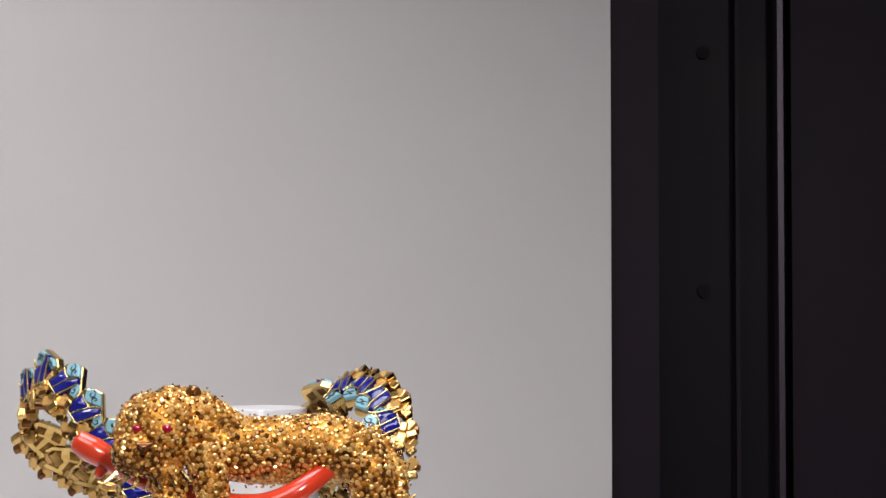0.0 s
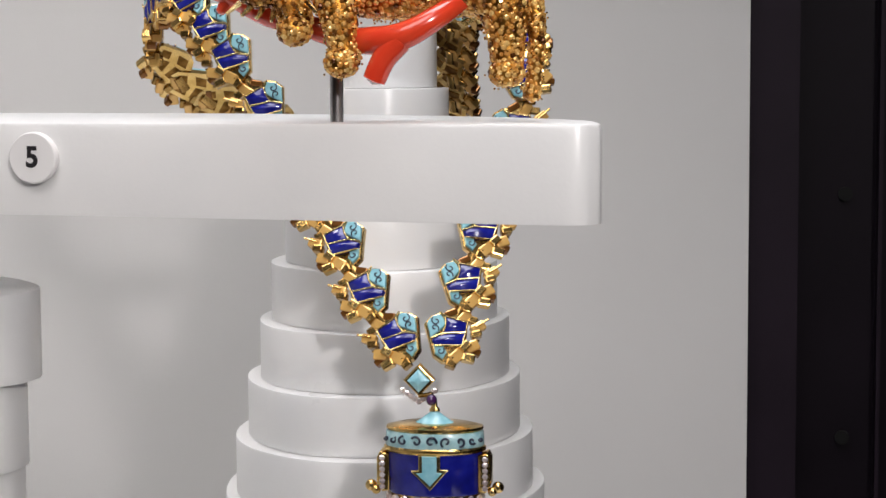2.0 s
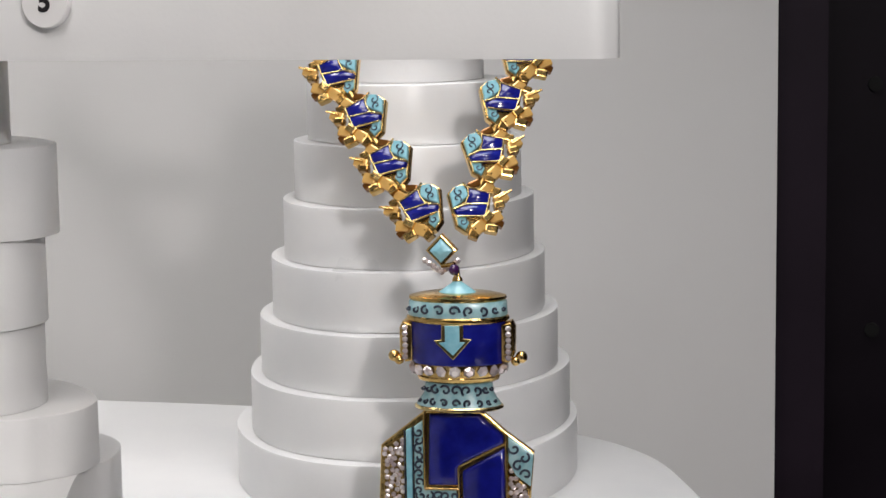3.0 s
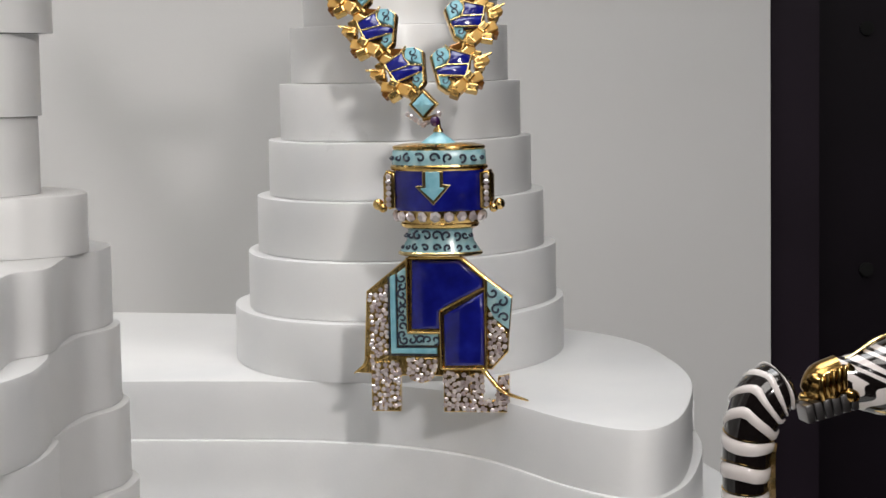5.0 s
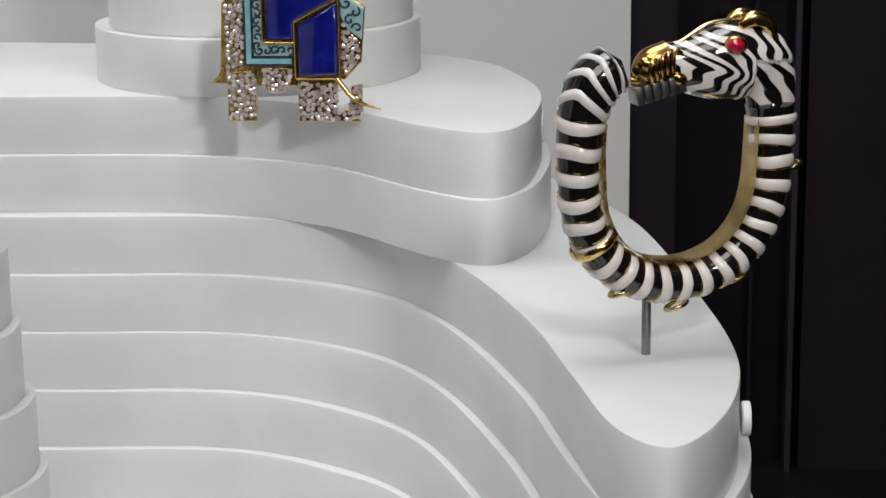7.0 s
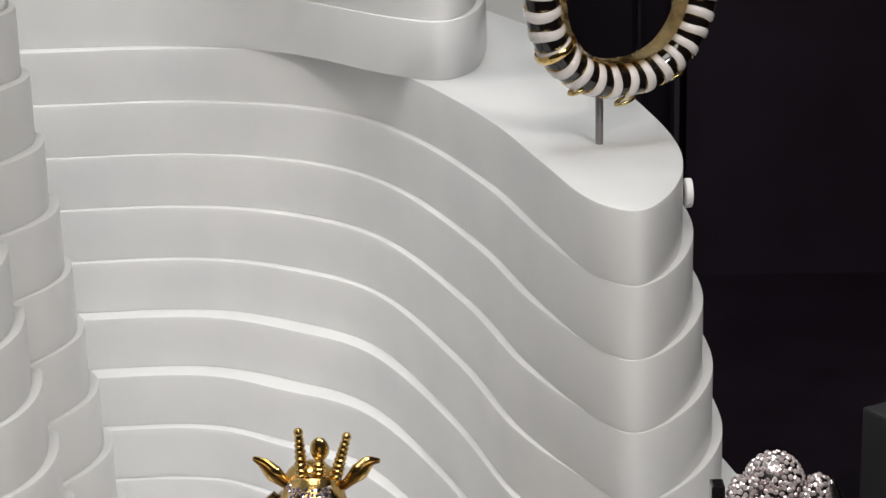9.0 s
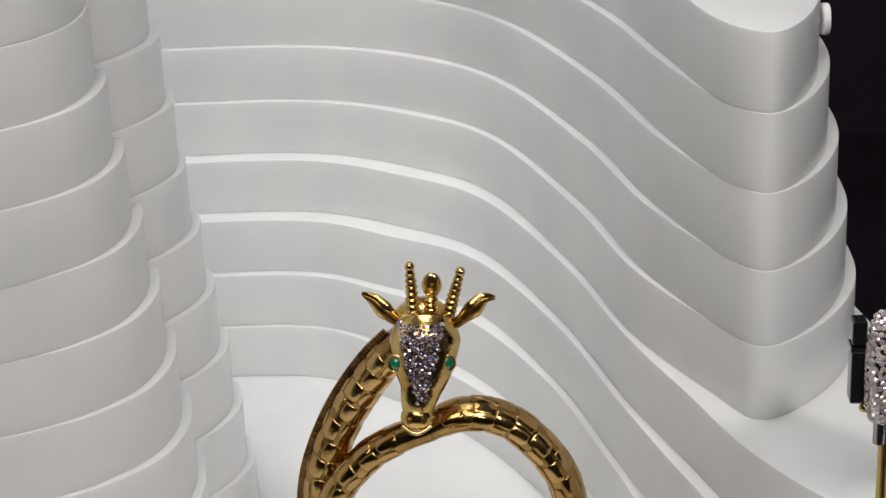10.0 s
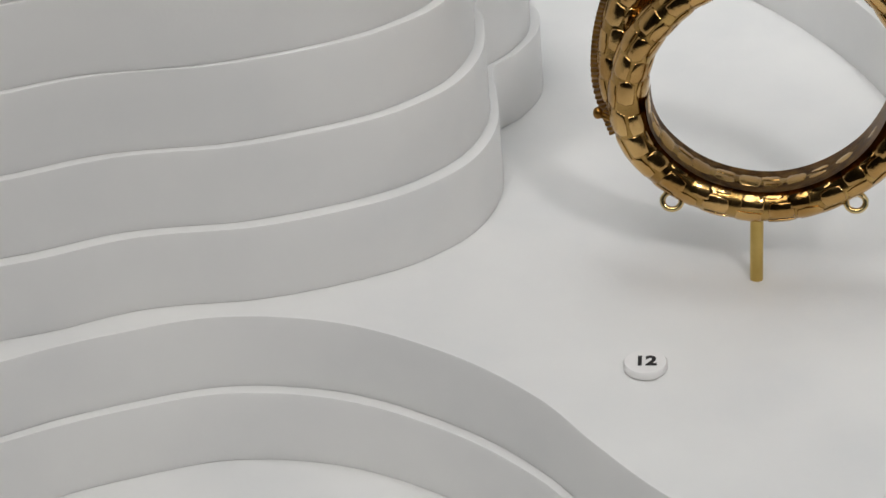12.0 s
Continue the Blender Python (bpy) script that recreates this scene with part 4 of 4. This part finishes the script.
def zebra_bangle():
    base = (0.0841, -0.150, 0.18)
    z = empty("zebra_bangle", base, "black and white enamel zebra-head bangle with gold trim on a pin", "bangle")
    turn = Matrix.Translation((0.0904, -0.150, 0.2310)) @ Matrix.Rotation(radians(20), 4, "Z") @ Matrix.Scale(0.957, 4)
    bm = bmesh.new()
    rod(bm, (0.0838, -0.150), 0.0011, 0.1795, 0.2030)
    part("support_pin", bm, STEEL, z, "grey steel pin", smooth=40)

    def place(pts):
        return np.array([turn @ Vector((a, d, c)) for a, d, c in pts])

    # the hoop, from the rump at the upper left, down and round to the neck at the upper right
    hoop = place(spline([(-0.0165, 0, 0.0255), (-0.0215, 0, 0.0215), (-0.0245, 0, 0.0130), (-0.0252, 0, 0.0), (-0.0235, 0, -0.0120), (-0.0175, 0, -0.0215), (-0.0080, 0, -0.0268), (0.0030, 0, -0.0274), (0.0130, 0, -0.0236), (0.0200, 0, -0.0162), (0.0238, 0, -0.0060), (0.0245, 0, 0.0060), (0.0240, 0, 0.0150)], 8))
    radii = [0.0056, 0.0062, 0.0054, 0.0047, 0.0046, 0.0048, 0.0047, 0.0046, 0.0046, 0.0046, 0.0047, 0.0050, 0.0058]
    up = turn.to_3x3() @ Vector((0, 1, 0))
    bm = bmesh.new()
    tube(bm, hoop, radii, 28, up, 1.15)
    body = part("hoop", bm, ENAMEL_B, z, "black enamel hoop", smooth=60)
    count = 25
    for k in range(count):
        f = 0.004 + k / count * 0.985
        w = 0.0225 if k > 2 else 0.017
        wob = 0.003 * math.sin(k * 2.1)
        sharp = 0.034 if k < 4 else 0.007
        edge = lambda a: sharp * abs(((a / math.pi * (1.0 if k > 3 else 2.0) + 0.5) % 2) - 1) + wob * math.sin(2 * a) - sharp * 0.5
        bm = bmesh.new()
        band(bm, hoop, radii, 1.15, up, f, f + w, 0.00042, edge)
        part("white_stripe", bm, ENAMEL_W, body, "raised white enamel rib", smooth=70)
        if k > 3:
            bm = bmesh.new()
            band(bm, hoop, radii, 1.15, up, f - 0.0026, f - 0.0002, 0.00030, edge, rows=3)
            part("gold_line", bm, GOLD, body, smooth=50)
    # gold lining inside the hoop
    bm = bmesh.new()
    inner = [Vector(q) for q in hoop]
    mid = turn @ Vector((0, 0, 0))
    rows = []
    for q in inner[14:]:
        d = (mid - q).normalized()
        rows.append([bm.verts.new(q + d * 0.0054 + up * v) for v in (-0.0046, -0.0015, 0.0015, 0.0046)])
    for a, c in zip(rows, rows[1:]):
        for i in range(3):
            bm.faces.new((a[i], a[i + 1], c[i + 1], c[i]))
    bmesh.ops.solidify(bm, geom=bm.faces[:], thickness=0.0004)
    part("inner_lining", bm, PALE, body, "pale pierced gold lining", smooth=40)
    # gold collars and small rings below
    for f, r, label in ((0.365, 0.0056, "wide gold collar"),):
        bm = bmesh.new()
        band(bm, hoop, [r] * 5, 1.15, up, f, f + 0.016, 0.0004, lambda a: 0)
        part("gold_collar", bm, GOLD, body, label, smooth=50)
    for a, c in ((-0.0145, -0.0290), (0.0000, -0.0335), (0.0155, -0.0275), (0.0290, -0.0005)):
        bm = bmesh.new()
        pts = place([(a + 0.0026 * math.cos(t), -0.001 + 0.0022 * math.sin(t), c + 0.0010 * math.cos(t)) for t in np.linspace(0, 2 * math.pi, 20)])
        tube(bm, pts, 0.0006, 8, caps=False)
        part("small_ring", bm, PALE, z, smooth=60)

    # head: a dense skin whose enamel pattern follows one running number, white and black by turns
    hl = spline([(0.0241, 0, 0.0132), (0.0236, 0, 0.0198), (0.0205, 0, 0.0250), (0.0145, 0, 0.0260), (0.0072, 0, 0.0252), (0.0000, 0, 0.0254), (-0.0065, 0, 0.0262)], 14)
    hp = place(hl)
    hr = [0.0054, 0.0064, 0.0083, 0.0092, 0.0080, 0.0058, 0.0038]
    bm = bmesh.new()
    tube(bm, hp, hr, 72, up, 0.78)
    head = part("head", bm, ZEBRA, z, "black and white striped enamel head", smooth=70)
    back = turn.inverted()
    field = head.data.attributes.new("stripe", "FLOAT", "POINT")
    for i, v in enumerate(head.data.vertices):
        q = back @ v.co
        a, c = q.x * 1000, q.z * 1000
        far = min(max((a - 8.0) / 9.0, 0), 1)
        rise = c - (24.5 + 0.12 * (8 - a))
        slope = (2.6 - 2.2 * far) if rise > 0 else 1.0
        run = (a + slope * abs(rise)) / (6.6 - 2.6 * far) + 0.16 * math.sin(c * 1.3 + a * 0.5)
        if a > 17 and c < 26:
            run = run * 0.4 + 0.6 * (c * 0.34 + a * 0.10)
        field.data[i].value = run
    bm = bmesh.new()
    tube(bm, place(spline([(-0.0030, -0.001, 0.0275), (-0.0075, -0.001, 0.0258), (-0.0100, -0.001, 0.0228)], 6)), [0.0040, 0.0040, 0.0026], 16, up, 0.9)
    for a, c in ((-0.0060, 0.0236), (-0.0015, 0.0226), (-0.0092, 0.0262)):
        ball(bm, place([(a, -0.0034, c)])[0], (0.0024, 0.0016, 0.0018), (0, 20, 0))
    for k in range(5):
        tube(bm, place(spline([(-0.0030 - 0.0014 * k, -0.0046, 0.0296 - 0.0006 * k), (-0.0034 - 0.0014 * k, -0.0052, 0.0270 - 0.0006 * k), (-0.0030 - 0.0013 * k, -0.0046, 0.0244 - 0.0006 * k)], 4)), 0.0006, 6)
    part("muzzle", bm, OLD_GOLD, head, "bright chased gold muzzle", smooth=60)
    for k in range(6):
        bm = bmesh.new()
        brick(bm, place([(-0.0112 + 0.0021 * k, -0.0014, 0.0188 + 0.0005 * k)])[0], (0.0019, 0.0062, 0.0042), (0, -12, 20), 0.0005)
        part("bit_link", bm, STEEL, head, "square grey metal link", smooth=40)
    bm = bmesh.new()
    tube(bm, place(spline([(-0.0120, 0, 0.0222), (-0.0060, -0.002, 0.0214), (0.0000, -0.003, 0.0222), (0.0018, -0.003, 0.0262), (-0.0020, -0.003, 0.0290)], 6)), 0.0010, 10)
    part("bridle", bm, GOLD, head, "gold bridle ring", smooth=60)
    bm = bmesh.new()
    tube(bm, place(spline([(0.0022, -0.002, 0.0200), (0.0090, -0.003, 0.0182), (0.0160, -0.003, 0.0182)], 6)), [0.0006, 0.0010, 0.0006], 8)
    part("jaw_line", bm, PALE, head, smooth=60)
    eye = place([(0.0120, -0.0060, 0.0302)])[0]
    bm = bmesh.new()
    ball(bm, eye, (0.0028, 0.0020, 0.0024))
    part("eye_rim", bm, GOLD, head, "gold eye rim", smooth=60)
    bm = bmesh.new()
    ball(bm, eye + np.array((0, -0.0012, 0)), (0.0021, 0.0017, 0.0018))
    part("eye", bm, RUBY, head, "round ruby eye", smooth=60)
    for y, x in ((-0.0040, 0.0185), (0.0040, 0.0185)):
        bm = bmesh.new()
        tube(bm, place(spline([(x - 0.0045, y, 0.0345), (x - 0.001, y, 0.0362), (x + 0.0030, y, 0.0345), (x + 0.0040, y, 0.0315)], 6)), [0.0010, 0.0021, 0.0020, 0.0008], 12, up, 0.7)
        part("ear", bm, GOLD, head, "gold-edged ear", smooth=60)
    gem_mesh([(tuple(place([(0.0245 + 0.0040 * math.sin(k * 0.25), 0.0, 0.0330 - 0.0017 * k)])[0]), (0.5, -0.6, 0.5), 0.0009) for k in range(11)], "mane_stones", DIAMOND, head)
    bm = bmesh.new()
    tube(bm, place(spline([(0.0150, -0.001, 0.0360), (0.0070, -0.001, 0.0350), (0.0000, -0.001, 0.0310), (-0.0055, -0.001, 0.0290)], 6)), 0.0005, 8)
    part("brow_line", bm, PALE, head, "gold ridge along the nose", smooth=60)
    slide(z, (0.0823, -0.588, 0.3069), 1.045, -0.0012)


zebra_bangle()


# ---- giraffe bangle ----
def giraffe_bangle():
    g = empty("giraffe_bangle", (0.0045, -0.2015, 0.0), "yellow gold giraffe bangle with diamond brow and emerald eyes", "bangle")
    y = -0.2015
    bm = bmesh.new()
    rod(bm, (0.0047, y), 0.00155, -0.0027, 0.0160)
    part("support_pin", bm, BRASS, g, "brass pin", smooth=40)
    up = (0, 1, 0)
    hoop = spline([(0.0000, y - 0.004, 0.0775), (0.0120, y - 0.002, 0.0815), (0.0225, y, 0.0790), (0.0320, y, 0.0710), (0.0385, y, 0.0590), (0.0385, y, 0.0450), (0.0320, y, 0.0315), (0.0200, y, 0.0222), (0.0060, y, 0.0190), (-0.0090, y, 0.0225),
                   (-0.0205, y, 0.0320), (-0.0245, y - 0.001, 0.0440), (-0.0220, y - 0.002, 0.0580), (-0.0140, y - 0.003, 0.0690), (-0.0045, y - 0.004, 0.0757), (0.0040, y - 0.004, 0.0790)], 8)
    radii = [0.0036, 0.0042, 0.0043, 0.0044, 0.0044, 0.0044, 0.0044, 0.0046, 0.0048, 0.0048, 0.0050, 0.0046, 0.0042, 0.0040, 0.0038, 0.0036]
    bm = bmesh.new()
    tube(bm, hoop, radii, 24, up, 1.3)
    body = part("hoop", bm, OLD_GOLD, g, "chased gold hoop", smooth=60)
    neck = spline([(-0.0222, y + 0.002, 0.0330), (-0.0270, y + 0.004, 0.0460), (-0.0262, y + 0.005, 0.0600), (-0.0212, y + 0.005, 0.0740), (-0.0145, y + 0.004, 0.0860), (-0.0075, y + 0.002, 0.0955), (-0.0020, y, 0.1010)], 8)
    nr = [0.0040, 0.0047, 0.0050, 0.0050, 0.0050, 0.0048, 0.0050]
    bm = bmesh.new()
    tube(bm, neck, nr, 24, up, 1.2)
    neck_ob = part("neck", bm, OLD_GOLD, g, "long chased gold neck", smooth=60)
    rng = random.Random(11)

    def patches(path, rad, flat, lo, hi, step, name, owner):
        """Raised giraffe patches: uneven domed plates wrapped round a rod."""
        fr = frames_along(path, up)
        n = len(path) - 1
        run = np.r_[0, np.cumsum(np.linalg.norm(np.diff(path, axis=0), axis=1))]
        d, row = lo * run[-1], 0
        while d < hi * run[-1]:
            for k in range(6):
                wide = 2 * math.pi / 6
                a0 = (k + 0.5 * (row % 2)) * wide
                c0 = d + rng.uniform(-0.22, 0.22) * step
                corners = []
                sides = 8
                for u, v in ((0.50, 0), (0.44, 0.42), (0, 0.49), (-0.42, 0.44), (-0.50, 0), (-0.44, -0.42), (0, -0.49), (0.42, -0.44)):
                    corners.append((c0 + step * u * rng.uniform(0.86, 1.04), a0 + wide * v * rng.uniform(0.88, 1.04)))
                bm = bmesh.new()
                rings = []
                for shrink, lift in ((1.0, -0.00020), (0.94, 0.00010), (0.84, 0.00018), (0.45, 0.00024)):
                    ring = []
                    for s0, a in corners:
                        s1, a1 = c0 + (s0 - c0) * shrink, a0 + (a - a0) * shrink
                        x = float(np.interp(s1, run, np.arange(n + 1)))
                        j = min(int(x), n - 1)
                        w = x - j
                        q, s, u = (fr[j][i].lerp(fr[j + 1][i], w) for i in range(3))
                        r = float(np.interp(x / n, np.linspace(0, 1, len(rad)), rad)) + lift
                        ring.append(bm.verts.new(q + s * (r * math.cos(a1)) + u * ((r * flat + 0.0001) * math.sin(a1))))
                    rings.append(ring)
                for a, c in zip(rings, rings[1:]):
                    for i in range(sides):
                        bm.faces.new((c[i], c[(i + 1) % sides], a[(i + 1) % sides], a[i]))
                bm.faces.new(rings[-1][::-1])
                part(name, bm, MIRROR_GOLD, owner, smooth=45)
            d += step
            row += 1

    patches(hoop, radii, 1.3, 0.05, 0.97, 0.0064, "raised_patch", body)
    patches(neck, nr, 1.2, 0.10, 0.93, 0.0062, "raised_patch", neck_ob)
    # inner lining of the hoop, its dark gold standing in for dark reflections
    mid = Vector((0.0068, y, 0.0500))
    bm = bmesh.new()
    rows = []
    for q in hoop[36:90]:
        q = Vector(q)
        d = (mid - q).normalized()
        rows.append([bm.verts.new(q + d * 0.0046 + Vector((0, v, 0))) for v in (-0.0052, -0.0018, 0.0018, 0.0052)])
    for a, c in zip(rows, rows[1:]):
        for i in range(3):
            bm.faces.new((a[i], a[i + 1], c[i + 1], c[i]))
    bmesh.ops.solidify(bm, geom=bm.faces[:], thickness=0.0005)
    part("inner_lining", bm, DEEP, body, "smooth reddish gold lining, darkened for dark reflections", smooth=40)
    # mane: a close row of small ridges along the back of the neck
    bm = bmesh.new()
    fine = spline(neck[::4], 18)
    run = np.r_[0, np.cumsum(np.linalg.norm(np.diff(fine, axis=0), axis=1))]
    tang = np.gradient(fine, axis=0)
    for d in np.arange(0.004, run[-1] - 0.002, 0.00105):
        p = np.array([np.interp(d, run, fine[:, i]) for i in range(3)])
        t = np.array([np.interp(d, run, tang[:, i]) for i in range(3)])
        t /= np.linalg.norm(t)
        out = np.array((-t[2], 0, t[0]))
        brick(bm, p + out * 0.0051, (0.0026, 0.0016, 0.00072), (0, -math.degrees(math.atan2(out[2], out[0])), 0))
    tagged(part("mane", bm, DEEP, neck_ob, "finely ridged gold mane"), kind="stuff")
    # head seen from the front, nose down
    bm = bmesh.new()
    hp = spline([(0.0022, y - 0.004, 0.1065), (0.0024, y - 0.008, 0.1010), (0.0018, y - 0.012, 0.0935), (0.0008, y - 0.014, 0.0885), (0.0004, y - 0.014, 0.0845)], 8)
    tube(bm, hp, [0.0074, 0.0091, 0.0075, 0.0051, 0.0042, 0.0032], 24, up, 0.8)
    ball(bm, (0.0012, y + 0.001, 0.1040), (0.0076, 0.0070, 0.0066))
    ball(bm, (0.0004, y - 0.0150, 0.0848), (0.0042, 0.0035, 0.0036))
    head = part("head", bm, GOLD, g, "polished gold head", smooth=60)
    head.location = (0.0010, 0, 0.0020)
    # nostrils: solid balls, the shade of the opening put into their darker gold
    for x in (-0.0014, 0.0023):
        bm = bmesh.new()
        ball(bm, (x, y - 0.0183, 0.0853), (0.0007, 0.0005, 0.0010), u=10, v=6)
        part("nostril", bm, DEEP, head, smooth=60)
    bm = bmesh.new()
    tube(bm, spline([(-0.0032, y - 0.0168, 0.0832), (0.0004, y - 0.0184, 0.0818), (0.0040, y - 0.0168, 0.0832)], 8), 0.0005, 8)
    part("lip", bm, PALE, head, smooth=60)
    for x in (-0.0046, 0.0082):
        bm = bmesh.new()
        ball(bm, (x, y - 0.0126, 0.0985), (0.0015, 0.0014, 0.0018))
        eye = part("eye", bm, EMERALD, head, "oval emerald eye", smooth=60)
        bm = bmesh.new()
        tube(bm, [(x + 0.0019 * math.cos(t), y - 0.0128, 0.0985 + 0.0021 * math.sin(t)) for t in np.linspace(0, 2 * math.pi, 20)], 0.0004, 8, caps=False)
        part("eyelid", bm, GOLD, head, smooth=60)
    for bx, tx, tz in ((-0.0004, -0.0010, 0.1205), (0.0082, 0.0116, 0.1190)):
        bm = bmesh.new()
        p0, p1 = np.array((bx, y - 0.004, 0.1075)), np.array((tx, y - 0.003, tz))
        tube(bm, [p0, p1], [0.0017, 0.0010], 12)
        for k in range(7):
            q = p0 + (p1 - p0) * (0.12 + 0.12 * k)
            ball(bm, q, (0.0020 - 0.00010 * k, 0.0020 - 0.00010 * k, 0.00075), u=12, v=6)
        ball(bm, p1, 0.0013)
        part("horn", bm, GOLD, head, "ribbed gold horn", smooth=60)
    bm = bmesh.new()
    for k in range(6):
        ball(bm, (0.0042, y - 0.006, 0.1070 + 0.0012 * k), (0.0019, 0.0019, 0.0008), u=12, v=6)
    part("forelock", bm, GOLD, head, "ribbed gold forelock", smooth=60)
    bm = bmesh.new()
    ball(bm, (0.0040, y + 0.001, 0.1140), (0.0026, 0.0012, 0.0034))
    part("crest", bm, PALE, head, smooth=60)
    for s, bx in ((-1, -0.0050), (1, 0.0115)):
        bm = bmesh.new()
        tip = (bx + s * 0.0085, y - 0.001, 0.1120 + (0.0008 if s < 0 else -0.0006))
        pts = spline([(bx - s * 0.0040, y - 0.003, 0.1030), (bx, y - 0.003, 0.1062), (bx + s * 0.0030, y - 0.003, 0.1090), (bx + s * 0.0055, y - 0.002, 0.1112), tip], 6)
        tube(bm, pts, [0.0012, 0.0015, 0.0025, 0.0018, 0.0004], 14, up, 0.45)
        ear = part("ear", bm, GOLD, head, "pointed gold ear", smooth=60)
        # ear hollow: a strip on the ear's front, its shade painted as darker gold
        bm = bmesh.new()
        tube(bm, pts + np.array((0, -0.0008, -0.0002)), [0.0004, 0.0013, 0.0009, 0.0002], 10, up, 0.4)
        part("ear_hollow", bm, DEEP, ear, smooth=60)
    bm = bmesh.new()
    tube(bm, hp + np.array((0, -0.0001, 0)), [0.0074, 0.0091, 0.0075, 0.0051, 0.0042, 0.0032], 24, up, 0.8)
    spots = spread_on(bm, 0.00085, 31, lambda p, w: w[1] < -0.25 and p[2] > 0.0895 and abs(p[0] - 0.0018) < 0.0010 + (p[2] - 0.0895) * 0.27 and p[2] < 0.1080)
    bm.free()
    gem_mesh([(p, w, 0.00056) for p, w in spots], "brow_pave", BROW_STONE, head, "diamond-set brow")
    # hinge pin and two small loops
    bm = bmesh.new()
    ball(bm, (-0.0318, y, 0.0405), (0.0012, 0.0012, 0.0015))
    tube(bm, [(-0.0310, y, 0.0400), (-0.0275, y, 0.0385)], 0.0008, 8)
    part("hinge_pin", bm, DEEP, body, smooth=60)
    for x, z in ((-0.0148, 0.0195), (0.0272, 0.0205)):
        bm = bmesh.new()
        tube(bm, [(x + 0.0022 * math.cos(t), y - 0.003 + 0.0008 * math.sin(t), z + 0.0018 * math.sin(t)) for t in np.linspace(0, 2 * math.pi, 20)], 0.0007, 8, caps=False)
        part("loop", bm, PALE, body, smooth=60)

    slide(g, (0.0365, -0.5965, 0.2421), 0.989)


giraffe_bangle()


# ---- diamond-set piece on the lower ledge ----
def pave_piece():
    d = empty("pave_bangle", (0.112, -0.258, 0.08), "diamond-paved white gold bangle end with black onyx edge", "bangle")
    y = -0.262
    bm = bmesh.new()
    rod(bm, (0.1085, y), 0.0012, 0.0795, 0.1180)
    part("support_pin", bm, BRASS, d, "brass pin", smooth=40)
    stones = []
    for n, cx in enumerate((0.1066, 0.1240)):
        bm = bmesh.new()
        tube(bm, spline([(cx + 0.0006, y - 0.003, 0.1335), (cx, y - 0.004, 0.1300), (cx - 0.0002, y - 0.005, 0.1240), (cx, y - 0.005, 0.1170), (cx + 0.0004, y - 0.004, 0.1100)], 6), [0.0020, 0.0029, 0.0033, 0.0034, 0.0030], 18)
        stones += spread_on(bm.copy(), 0.00105, 41 + n, lambda p, w: w[1] < 0.3)
        part("column", bm, SILVER, d, smooth=60)
    bm = bmesh.new()
    ball(bm, (0.1150, y + 0.003, 0.1265), (0.0078, 0.0062, 0.0108), (0, 6, 0), 28, 16)
    ball(bm, (0.1152, y + 0.001, 0.1160), (0.0052, 0.0050, 0.0100), u=24, v=14)
    stones += spread_on(bm.copy(), 0.00110, 45, lambda p, w: w[1] < 0.3)
    part("dome", bm, SILVER, d, smooth=60)
    gem_mesh([(p, w, 0.00070) for p, w in stones], "pave", DIAMOND, d, "closely set white stones")
    for s in (-1, 1):
        bm = bmesh.new()
        plate(bm, [(0.1152 + s * 0.0052, 0.1235), (0.1152 + s * 0.0036, 0.1180), (0.1152 + s * 0.0008, 0.1085), (0.1152 + s * 0.0055, 0.1085)], y - 0.0005, y - 0.0046, 0.0004)
        part("grey_panel", bm, STEEL, d, "plain grey metal panel")
    bm = bmesh.new()
    tube(bm, spline([(0.1275, y - 0.002, 0.1320), (0.1290, y - 0.002, 0.1260), (0.1292, y - 0.002, 0.1180), (0.1288, y - 0.002, 0.1110)], 6), [0.0010, 0.0020, 0.0022, 0.0018], 12)
    part("side_shell", bm, SILVER, d, "smooth grey metal flank", smooth=60)
    for z0, z1 in ((0.1268, 0.1320), (0.1130, 0.1245)):
        bm = bmesh.new()
        brick(bm, (0.1016, y - 0.002, (z0 + z1) / 2), (0.0032, 0.0050, z1 - z0), bevel=0.0005)
        part("onyx_bar", bm, ONYX, d, "polished black onyx")
    bm = bmesh.new()
    brick(bm, (0.1020, y - 0.002, 0.1256), (0.0046, 0.0054, 0.0012), bevel=0.0002)
    part("bar_clasp", bm, SILVER, d)
    bm = bmesh.new()
    ball(bm, (0.1034, y - 0.003, 0.1116), 0.0012)
    part("gold_stud", bm, GOLD, d, smooth=60)
    bm = bmesh.new()
    rod(bm, (0.1068, y - 0.003), 0.0013, 0.1030, 0.1120, 14)
    ball(bm, (0.1155, y - 0.004, 0.1068), (0.0026, 0.0022, 0.0034))
    part("clasp_stem", bm, SILVER, d, smooth=50)


pave_piece()
